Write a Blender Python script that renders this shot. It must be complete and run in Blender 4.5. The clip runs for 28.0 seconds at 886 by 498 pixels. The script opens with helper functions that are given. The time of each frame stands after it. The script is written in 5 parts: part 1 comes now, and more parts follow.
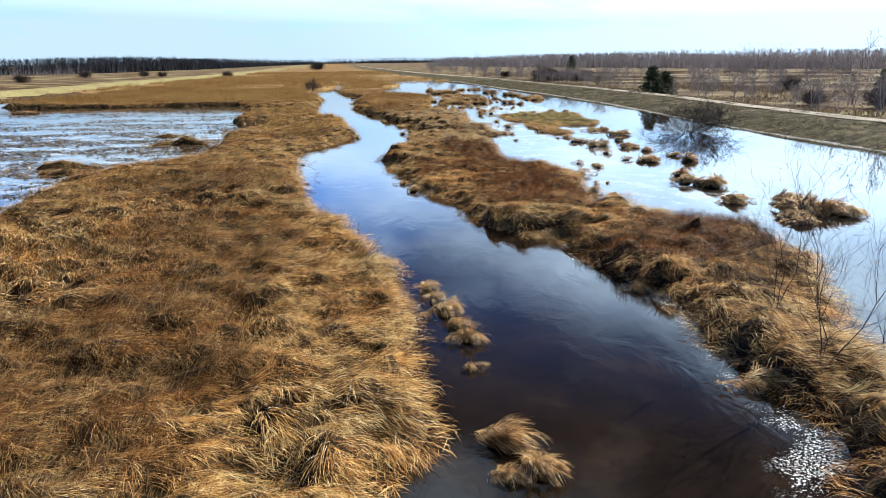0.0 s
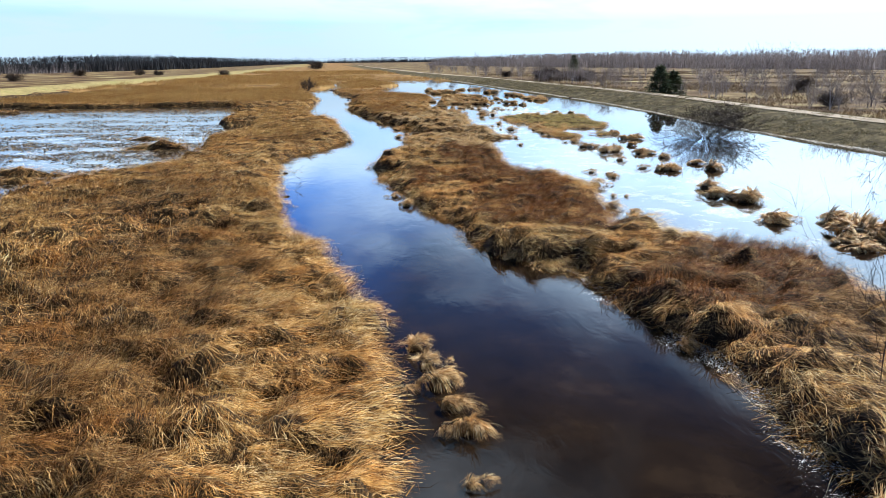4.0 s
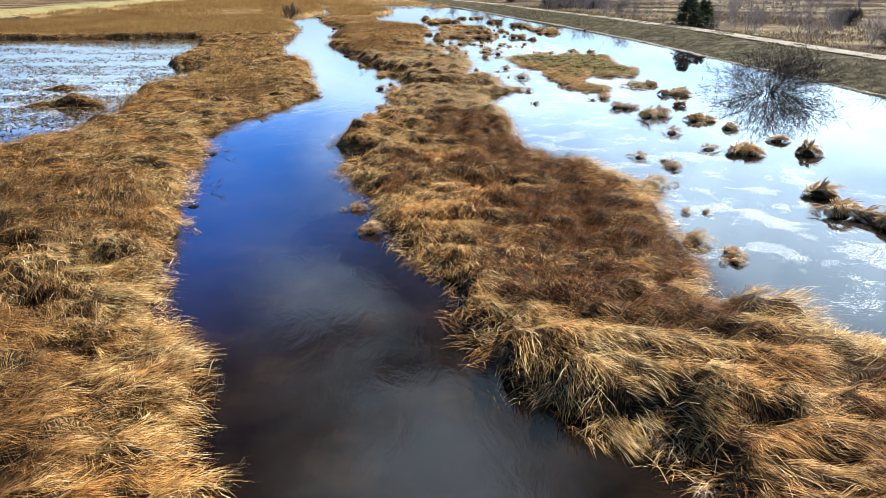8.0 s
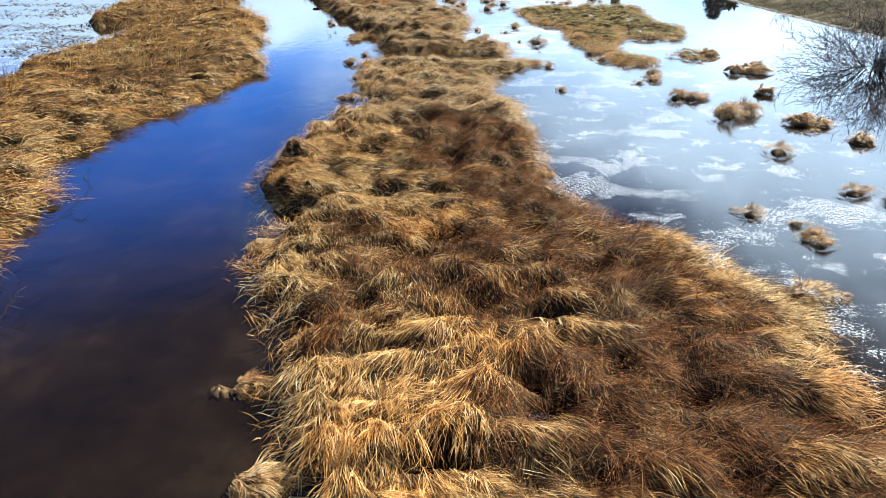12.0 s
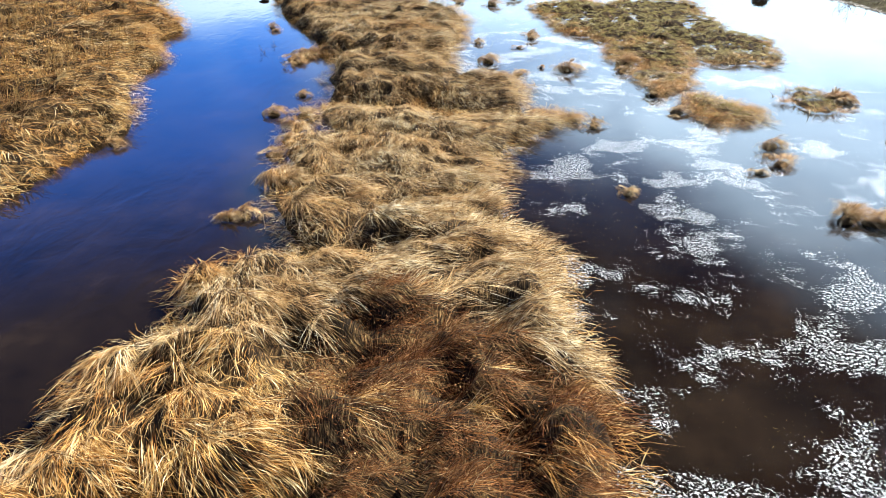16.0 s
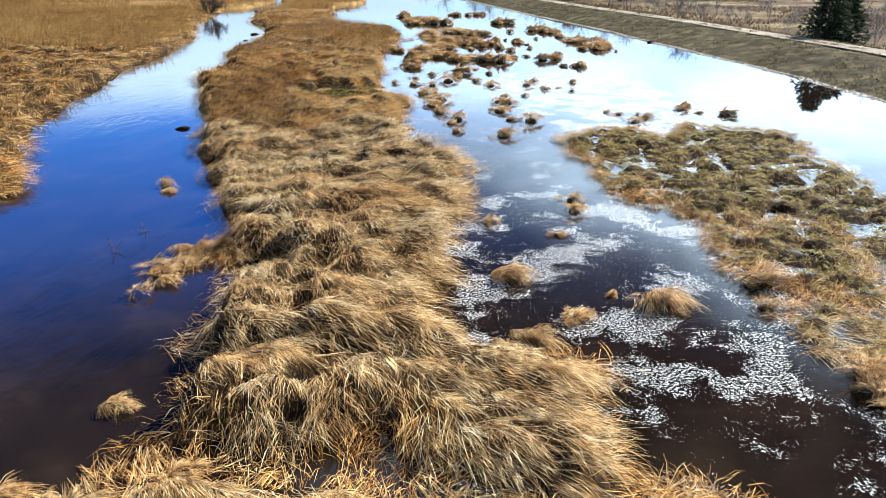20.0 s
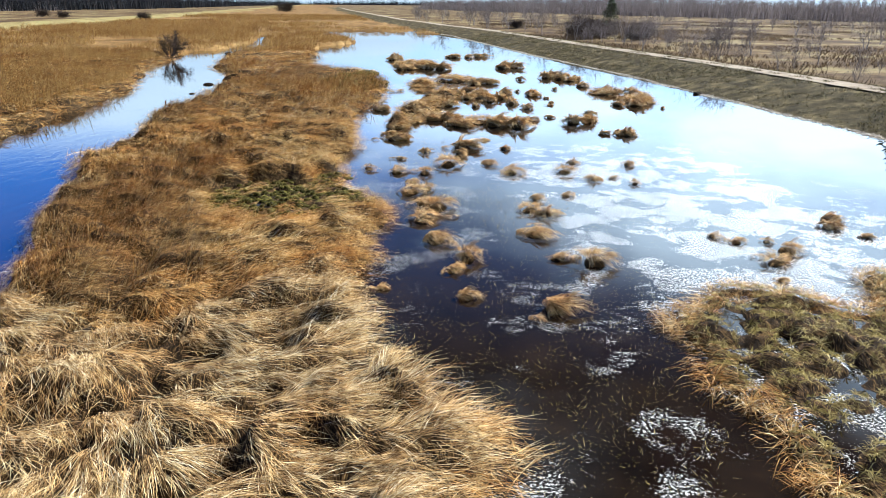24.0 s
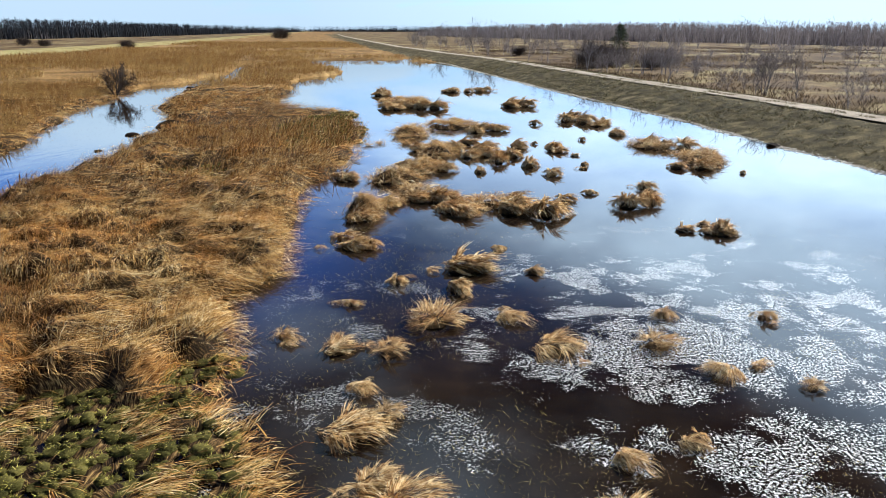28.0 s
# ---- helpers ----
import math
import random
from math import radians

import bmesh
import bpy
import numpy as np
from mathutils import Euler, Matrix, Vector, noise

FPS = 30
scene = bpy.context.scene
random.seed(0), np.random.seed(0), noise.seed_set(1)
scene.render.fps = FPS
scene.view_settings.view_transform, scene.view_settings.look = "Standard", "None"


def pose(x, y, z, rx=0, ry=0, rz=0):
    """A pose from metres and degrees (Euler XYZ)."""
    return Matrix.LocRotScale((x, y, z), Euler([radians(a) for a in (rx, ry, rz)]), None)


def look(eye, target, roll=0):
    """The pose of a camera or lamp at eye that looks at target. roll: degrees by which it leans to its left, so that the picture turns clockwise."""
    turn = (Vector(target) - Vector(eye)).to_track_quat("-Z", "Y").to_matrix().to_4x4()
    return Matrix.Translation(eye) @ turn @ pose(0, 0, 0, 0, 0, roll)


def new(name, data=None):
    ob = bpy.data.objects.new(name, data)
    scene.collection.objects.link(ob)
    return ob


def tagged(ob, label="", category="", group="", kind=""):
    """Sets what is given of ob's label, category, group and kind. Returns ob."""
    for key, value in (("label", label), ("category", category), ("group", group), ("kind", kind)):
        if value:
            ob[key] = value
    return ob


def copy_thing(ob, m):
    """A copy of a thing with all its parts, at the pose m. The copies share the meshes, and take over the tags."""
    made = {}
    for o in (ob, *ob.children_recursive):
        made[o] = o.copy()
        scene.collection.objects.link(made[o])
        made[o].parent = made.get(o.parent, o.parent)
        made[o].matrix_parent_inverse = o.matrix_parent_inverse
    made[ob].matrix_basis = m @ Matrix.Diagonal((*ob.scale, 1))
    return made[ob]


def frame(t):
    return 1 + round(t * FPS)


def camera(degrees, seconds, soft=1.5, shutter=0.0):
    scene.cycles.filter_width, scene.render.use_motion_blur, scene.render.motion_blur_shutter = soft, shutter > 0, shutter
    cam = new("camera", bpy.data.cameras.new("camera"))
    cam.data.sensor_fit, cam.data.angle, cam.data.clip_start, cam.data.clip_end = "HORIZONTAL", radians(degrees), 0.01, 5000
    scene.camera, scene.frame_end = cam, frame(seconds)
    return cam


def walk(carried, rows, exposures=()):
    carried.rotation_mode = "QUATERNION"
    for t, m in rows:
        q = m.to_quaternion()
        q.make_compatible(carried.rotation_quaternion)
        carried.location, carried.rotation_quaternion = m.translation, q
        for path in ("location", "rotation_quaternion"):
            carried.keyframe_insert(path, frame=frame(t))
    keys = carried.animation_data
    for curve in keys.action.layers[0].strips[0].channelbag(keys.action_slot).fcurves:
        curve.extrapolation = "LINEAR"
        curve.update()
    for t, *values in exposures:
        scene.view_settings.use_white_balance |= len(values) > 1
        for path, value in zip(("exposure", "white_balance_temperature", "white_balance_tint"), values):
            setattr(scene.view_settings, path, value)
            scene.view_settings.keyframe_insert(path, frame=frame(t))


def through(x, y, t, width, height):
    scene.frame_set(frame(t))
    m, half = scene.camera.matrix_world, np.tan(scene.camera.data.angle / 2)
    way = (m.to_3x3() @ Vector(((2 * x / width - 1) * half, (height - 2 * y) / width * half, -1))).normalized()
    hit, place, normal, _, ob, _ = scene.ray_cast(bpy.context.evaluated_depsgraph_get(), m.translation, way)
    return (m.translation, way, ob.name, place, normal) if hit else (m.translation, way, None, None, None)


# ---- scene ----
cam = camera(66.4, 28.0, soft=0.7)
EXPOSURES = [(0, 1.62, 5550, 10), (6, 1.76, 5550, 10), (10, 1.9, 5550, 10), (14, 1.83, 5550, 10), (17, 1.97, 5550, 10), (21, 1.87, 5550, 10), (24, 1.75, 5550, 10), (26, 1.5, 5550, 10), (28, 1.48, 5550, 10)]
PATH = [
    (0, (0.366, -10.711, 6.545), (0.319, -8.784, 6.009), -0.6),
    (1, (0.36, -9.881, 6.508), (0.313, -7.955, 5.973), -0.6),
    (2, (0.383, -8.71, 6.486), (0.337, -6.784, 5.95), -0.5),
    (3, (0.376, -7.706, 6.448), (0.331, -5.78, 5.911), -0.5),
    (3.5, (0.381, -7.121, 6.412), (0.335, -5.194, 5.875), -0.5),
    (5.5, (0.526, -2.343, 6.497), (0.481, -0.417, 5.957), -0.2),
    (6, (0.558, -0.676, 6.558), (0.514, 1.244, 6.002), -0.2),
    (7, (0.587, 2.524, 6.694), (0.543, 4.416, 6.047), -0.1),
    (8, (0.609, 5.363, 6.864), (0.565, 7.223, 6.13), -0.0),
    (9, (0.647, 7.974, 6.922), (0.599, 9.817, 6.146), -0.1),
    (10, (0.568, 10.859, 6.902), (0.524, 12.684, 6.084), -0.3),
    (11, (0.608, 14.063, 6.901), (0.564, 15.869, 6.042), -0.4),
    (11.5, (0.589, 15.797, 6.946), (0.55, 17.593, 6.068), -0.3),
    (13.5, (0.898, 22.127, 6.966), (0.867, 23.894, 6.03), 0.3),
    (14, (0.935, 24.018, 6.94), (0.903, 25.773, 5.98), 0.4),
    (15, (0.957, 27.82, 6.833), (0.928, 29.569, 5.863), 0.4),
    (16, (0.982, 31.738, 6.743), (0.953, 33.488, 5.775), 0.4),
    (17, (0.963, 35.562, 6.64), (0.935, 37.322, 5.691), 0.4),
    (18, (0.948, 39.149, 6.575), (0.924, 40.927, 5.661), 0.4),
    (19, (0.987, 42.574, 6.57), (0.964, 44.381, 5.713), 0.4),
    (20, (0.956, 45.891, 6.515), (0.932, 47.736, 5.744), 0.6),
    (21, (0.864, 49.19, 6.404), (0.841, 51.069, 5.718), 0.6),
    (21.5, (0.815, 50.773, 6.361), (0.792, 52.654, 5.681), 0.6),
    (23.5, (0.714, 58.302, 6.347), (0.695, 60.182, 5.662), 0.6),
    (24, (0.688, 60.173, 6.352), (0.671, 62.054, 5.671), 0.5),
    (25, (0.742, 63.692, 6.315), (0.724, 65.584, 5.666), 0.5),
    (26, (0.764, 67.126, 6.338), (0.747, 69.03, 5.728), 0.4),
    (27, (0.81, 70.478, 6.322), (0.793, 72.383, 5.712), 0.4),
    (28, (0.905, 73.913, 6.34), (0.887, 75.816, 5.725), 0.2),
]
walk(cam, [(t, look(eye, goal, roll)) for t, eye, goal, roll in PATH], EXPOSURES)

# ---- sky and sun ----
SUN_AZ, SUN_EL = 46.0, 33.0  # degrees to the right of +y, and above the horizon
world = bpy.data.worlds.new("sky")
scene.world = world
world.use_nodes = True


def node(tree, kind, inputs=None, operation=None, data_type=None, blend_type=None, clamp=False, attribute=None):
    n = tree.nodes.new(kind)
    if operation:
        n.operation = operation
    if data_type:
        n.data_type = data_type
    if blend_type:
        n.blend_type = blend_type
    if clamp:
        n.use_clamp = True
    if attribute:
        n.attribute_name = attribute
    for k, v in (inputs or {}).items():
        if isinstance(v, bpy.types.NodeSocket):
            tree.links.new(v, n.inputs[k])
        else:
            n.inputs[k].default_value = v
    return n


def ramp(tree, fac, stops):
    n = node(tree, "ShaderNodeValToRGB", {"Fac": fac})
    el = n.color_ramp.elements
    while len(el) < len(stops):
        el.new(0.5)
    for e, (p, c) in zip(el, stops):
        e.position = p
        e.color = (*c, 1) if len(c) == 3 else c
    return n.outputs["Color"]


def grey(v):
    return (v, v, v)


def build_sky():
    tr = world.node_tree
    tr.nodes.clear()
    sky = node(tr, "ShaderNodeTexSky")
    sky.sky_type, sky.sun_disc = "NISHITA", False
    sky.sun_elevation, sky.sun_rotation = radians(SUN_EL), radians(SUN_AZ)
    sky.altitude, sky.air_density, sky.dust_density, sky.ozone_density = 100.0, 1.0, 0.3, 5.0
    tc = node(tr, "ShaderNodeTexCoord")
    sep = node(tr, "ShaderNodeSeparateXYZ", {"Vector": tc.outputs["Generated"]})
    up = node(tr, "ShaderNodeMath", {0: sep.outputs["Z"], 1: 0.0}, operation="MAXIMUM")
    den = node(tr, "ShaderNodeMath", {0: up.outputs[0], 1: 0.16}, operation="ADD")
    px = node(tr, "ShaderNodeMath", {0: sep.outputs["X"], 1: den.outputs[0]}, operation="DIVIDE")
    py = node(tr, "ShaderNodeMath", {0: sep.outputs["Y"], 1: den.outputs[0]}, operation="DIVIDE")
    plane = node(tr, "ShaderNodeCombineXYZ", {"X": px.outputs[0], "Y": py.outputs[0], "Z": 0.37})
    big = node(tr, "ShaderNodeTexNoise", {"Vector": plane.outputs[0], "Scale": 0.8, "Detail": 8.0, "Roughness": 0.56, "Distortion": 0.3})
    sun = Vector((math.sin(radians(SUN_AZ)) * math.cos(radians(SUN_EL)), math.cos(radians(SUN_AZ)) * math.cos(radians(SUN_EL)), math.sin(radians(SUN_EL))))
    dot = node(tr, "ShaderNodeVectorMath", {0: tc.outputs["Generated"], 1: sun}, operation="DOT_PRODUCT")
    near_sun = node(tr, "ShaderNodeMapRange", {"Value": dot.outputs["Value"], "From Min": 0.25, "From Max": 0.95})
    # a bank of cloud whose top rises towards the sun's side; haze at the horizon
    level = node(tr, "ShaderNodeVectorMath", {0: tc.outputs["Generated"], 1: (1.0, 1.0, 0.0)}, operation="MULTIPLY")
    level = node(tr, "ShaderNodeVectorMath", {0: level.outputs[0]}, operation="NORMALIZE")
    east = node(tr, "ShaderNodeSeparateXYZ", {"Vector": level.outputs[0]})
    crest = node(tr, "ShaderNodeMapRange", {"Value": east.outputs["X"], "From Min": -0.36, "From Max": 0.77, "To Min": 0.17, "To Max": 0.49})
    lumps = node(tr, "ShaderNodeMath", {0: big.outputs["Fac"], 1: 0.26, 2: -0.13}, operation="MULTIPLY_ADD")
    rim = node(tr, "ShaderNodeMath", {0: crest.outputs[0], 1: lumps.outputs[0]}, operation="ADD")
    rim = node(tr, "ShaderNodeMath", {0: rim.outputs[0], 1: up.outputs[0]}, operation="SUBTRACT")
    bank = node(tr, "ShaderNodeMapRange", {"Value": rim.outputs[0], "From Min": -0.05, "From Max": 0.07})
    bank.interpolation_type = "SMOOTHSTEP"
    dense = ramp(tr, big.outputs["Fac"], [(0.38, grey(0.60)), (0.54, grey(0.98))])
    solid = node(tr, "ShaderNodeMath", {0: bank.outputs[0], 1: dense}, operation="MULTIPLY")
    # loose wisps over the bank
    loose = node(tr, "ShaderNodeTexNoise", {"Vector": plane.outputs[0], "Scale": 1.7, "Detail": 6.0, "Roughness": 0.5, "Distortion": 0.4})
    wisp = ramp(tr, loose.outputs["Fac"], [(0.44, grey(0.0)), (0.68, grey(0.5))])
    where = node(tr, "ShaderNodeMapRange", {"Value": east.outputs["X"], "From Min": 0.08, "From Max": 0.30, "To Min": 1.0, "To Max": 0.0})
    west = node(tr, "ShaderNodeMapRange", {"Value": east.outputs["X"], "From Min": -0.36, "From Max": -0.16})
    where = node(tr, "ShaderNodeMath", {0: where.outputs[0], 1: west.outputs[0]}, operation="MULTIPLY")
    wisp = node(tr, "ShaderNodeMath", {0: wisp, 1: where.outputs[0]}, operation="MULTIPLY")
    cover = node(tr, "ShaderNodeMath", {0: solid.outputs[0], 1: wisp.outputs[0]}, operation="MAXIMUM").outputs[0]
    low = node(tr, "ShaderNodeMapRange", {"Value": up.outputs[0], "From Min": 0.0, "From Max": 0.05, "To Min": 0.6, "To Max": 0.0})
    amount = node(tr, "ShaderNodeMath", {0: cover, 1: low.outputs[0]}, operation="ADD", clamp=True)
    # towards the sun the cloud shines
    curve = node(tr, "ShaderNodeMath", {0: near_sun.outputs[0], 1: 1.6}, operation="POWER")
    glow = node(tr, "ShaderNodeMapRange", {"Value": curve.outputs[0], "To Min": 12.0, "To Max": 22.0})
    # low clouds are seen through much air and are dimmer
    dim = node(tr, "ShaderNodeMapRange", {"Value": up.outputs[0], "From Min": 0.05, "From Max": 0.17, "To Min": 0.42, "To Max": 1.05})
    shine = node(tr, "ShaderNodeMath", {0: glow.outputs[0], 1: dim.outputs[0]}, operation="MULTIPLY")
    lit = node(tr, "ShaderNodeMath", {0: shine.outputs[0], 1: 5.6}, operation="MAXIMUM")
    tint = node(tr, "ShaderNodeVectorMath", {0: (0.80, 0.96, 1.04), "Scale": lit.outputs[0]}, operation="SCALE")
    mix = node(tr, "ShaderNodeMix", data_type="RGBA")
    tr.links.new(amount.outputs[0], mix.inputs[0])
    hue = ramp(tr, up.outputs[0], [(0.0, (0.58, 1.0, 1.4)), (0.34, (0.62, 1.2, 2.3)), (0.50, (0.22, 0.24, 0.34)), (1.0, (0.15, 0.16, 0.19))])
    deep = node(tr, "ShaderNodeVectorMath", {0: sky.outputs[0], 1: hue}, operation="MULTIPLY")
    # towards the sun the upper sky is veiled and dull
    veil = node(tr, "ShaderNodeMapRange", {"Value": near_sun.outputs[0], "From Min": 0.36, "From Max": 0.62})
    high = node(tr, "ShaderNodeMapRange", {"Value": up.outputs[0], "From Min": 0.12, "From Max": 0.27})
    dull = node(tr, "ShaderNodeMath", {0: veil.outputs[0], 1: high.outputs[0]}, operation="MULTIPLY")
    shade = node(tr, "ShaderNodeMix", {0: dull.outputs[0], 7: (0.55, 0.38, 0.26, 1)}, data_type="RGBA", blend_type="MULTIPLY")
    tr.links.new(deep.outputs[0], shade.inputs[6])
    tr.links.new(shade.outputs[2], mix.inputs[6])
    tr.links.new(tint.outputs[0], mix.inputs[7])
    bg = node(tr, "ShaderNodeBackground", {"Color": mix.outputs[2], "Strength": 0.052})
    out = node(tr, "ShaderNodeOutputWorld", {"Surface": bg.outputs[0]})


build_sky()
lamp = bpy.data.lights.new("sun", "SUN")
lamp.energy, lamp.angle, lamp.color = 5.0, radians(0.53), (1.0, 0.93, 0.82)
sun_ob = new("sun", lamp)
sun_ob.rotation_euler = (radians(90 - SUN_EL), 0, radians(180 - SUN_AZ))


# ---- materials ----
def material(name):
    m = bpy.data.materials.new(name)
    m.use_nodes = True
    m.node_tree.nodes.clear()
    return m, m.node_tree


def surface(m, tr, shader):
    node(tr, "ShaderNodeOutputMaterial", {"Surface": shader})
    return m


def blade_material(name, stops, patch, through=0.42, scale=0.5, rough=0.7, locks=6.0):
    """Dry leaves: colour by blade, drifting over the ground in patches; light comes through them."""
    m, tr = material(name)
    geo = node(tr, "ShaderNodeNewGeometry")
    col = ramp(tr, geo.outputs["Random Per Island"], stops)
    n = node(tr, "ShaderNodeTexNoise", {"Vector": geo.outputs["Position"], "Scale": scale, "Detail": 4.0, "Roughness": 0.6})
    fac = node(tr, "ShaderNodeMapRange", {"Value": n.outputs["Fac"], "From Min": 0.38, "From Max": 0.66, "To Min": 0.0, "To Max": 0.85})
    mix = node(tr, "ShaderNodeMix", data_type="RGBA", blend_type="MULTIPLY")
    tr.links.new(fac.outputs[0], mix.inputs[0])
    tr.links.new(col, mix.inputs[6])
    mix.inputs[7].default_value = (*patch, 1)
    # dark and bright noise by lock stands in for shaded gaps and sunlit tops
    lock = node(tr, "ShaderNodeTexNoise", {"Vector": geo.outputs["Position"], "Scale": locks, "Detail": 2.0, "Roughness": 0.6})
    shading = ramp(tr, lock.outputs["Fac"], [(0.34, (0.30, 0.24, 0.19)), (0.5, grey(0.88)), (0.66, (1.42, 1.44, 1.46))])
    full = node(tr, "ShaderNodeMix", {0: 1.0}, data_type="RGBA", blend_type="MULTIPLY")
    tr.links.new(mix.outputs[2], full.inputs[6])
    tr.links.new(shading, full.inputs[7])
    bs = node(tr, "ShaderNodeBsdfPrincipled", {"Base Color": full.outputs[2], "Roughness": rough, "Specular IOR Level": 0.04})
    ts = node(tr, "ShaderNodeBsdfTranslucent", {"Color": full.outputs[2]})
    mx = node(tr, "ShaderNodeMixShader", {"Fac": through, 1: bs.outputs[0], 2: ts.outputs[0]})
    return surface(m, tr, mx.outputs[0])


def soil_material(name, a, b, c, scale=1.0, bump=0.6):
    m, tr = material(name)
    geo = node(tr, "ShaderNodeNewGeometry")
    n1 = node(tr, "ShaderNodeTexNoise", {"Vector": geo.outputs["Position"], "Scale": 0.35 * scale, "Detail": 5.0, "Roughness": 0.6})
    n2 = node(tr, "ShaderNodeTexNoise", {"Vector": geo.outputs["Position"], "Scale": 7.0 * scale, "Detail": 6.0, "Roughness": 0.7})
    base = ramp(tr, n1.outputs["Fac"], [(0.35, a), (0.52, b), (0.68, c)])
    fine = ramp(tr, n2.outputs["Fac"], [(0.3, grey(0.45)), (0.7, grey(1.25))])
    mix = node(tr, "ShaderNodeMix", {0: 1.0}, data_type="RGBA", blend_type="MULTIPLY")
    tr.links.new(base, mix.inputs[6])
    tr.links.new(fine, mix.inputs[7])
    bp = node(tr, "ShaderNodeBump", {"Height": n2.outputs["Fac"], "Strength": bump, "Distance": 0.12})
    bs = node(tr, "ShaderNodeBsdfPrincipled", {"Base Color": mix.outputs[2], "Roughness": 1.0, "Specular IOR Level": 0.03, "Normal": bp.outputs[0]})
    return surface(m, tr, bs.outputs[0])


def straw_bed_material(name):
    """Matted straw: fibres combed three ways, in patches, with rotten gaps between, painted near-black as shade."""
    m, tr = material(name)
    geo = node(tr, "ShaderNodeNewGeometry")
    bend = node(tr, "ShaderNodeTexNoise", {"Vector": geo.outputs["Position"], "Scale": 0.7, "Detail": 2.0})
    bent = node(tr, "ShaderNodeVectorMath", {0: bend.outputs["Color"], 1: (0.5, 0.5, 0.3), 2: geo.outputs["Position"]}, operation="MULTIPLY_ADD")
    fields = []
    for turn, wide in ((35.0, 46.0), (92.0, 40.0), (64.0, 52.0)):
        mp = node(tr, "ShaderNodeMapping", {"Vector": bent.outputs[0], "Rotation": (0, 0, radians(turn))})
        mp2 = node(tr, "ShaderNodeMapping", {"Vector": mp.outputs[0], "Scale": (3.2, wide, 9.0)})
        fields.append(node(tr, "ShaderNodeTexNoise", {"Vector": mp2.outputs[0], "Scale": 1.0, "Detail": 3.0, "Roughness": 0.65}).outputs["Fac"])
    where = node(tr, "ShaderNodeTexNoise", {"Vector": geo.outputs["Position"], "Scale": 0.9, "Detail": 3.0})
    w1 = ramp(tr, where.outputs["Fac"], [(0.44, grey(0)), (0.50, grey(1))])
    w2 = ramp(tr, where.outputs["Fac"], [(0.54, grey(0)), (0.60, grey(1))])
    f1 = node(tr, "ShaderNodeMix", {0: w1, 2: fields[0], 3: fields[1]})
    f2 = node(tr, "ShaderNodeMix", {0: w2, 2: f1.outputs[0], 3: fields[2]})
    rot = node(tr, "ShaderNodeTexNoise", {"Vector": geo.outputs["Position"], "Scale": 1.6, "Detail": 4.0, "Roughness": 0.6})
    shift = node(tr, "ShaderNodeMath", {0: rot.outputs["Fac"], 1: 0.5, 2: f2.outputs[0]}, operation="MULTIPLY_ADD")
    # the near-black stops stand in for deep shade between the clumps
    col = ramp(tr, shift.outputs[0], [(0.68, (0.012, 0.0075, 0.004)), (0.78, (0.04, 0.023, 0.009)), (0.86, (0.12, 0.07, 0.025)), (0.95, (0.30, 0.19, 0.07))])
    bp = node(tr, "ShaderNodeBump", {"Height": f2.outputs[0], "Strength": 0.9, "Distance": 0.04})
    bs = node(tr, "ShaderNodeBsdfPrincipled", {"Base Color": col, "Roughness": 0.9, "Specular IOR Level": 0.04, "Normal": bp.outputs[0]})
    return surface(m, tr, bs.outputs[0])


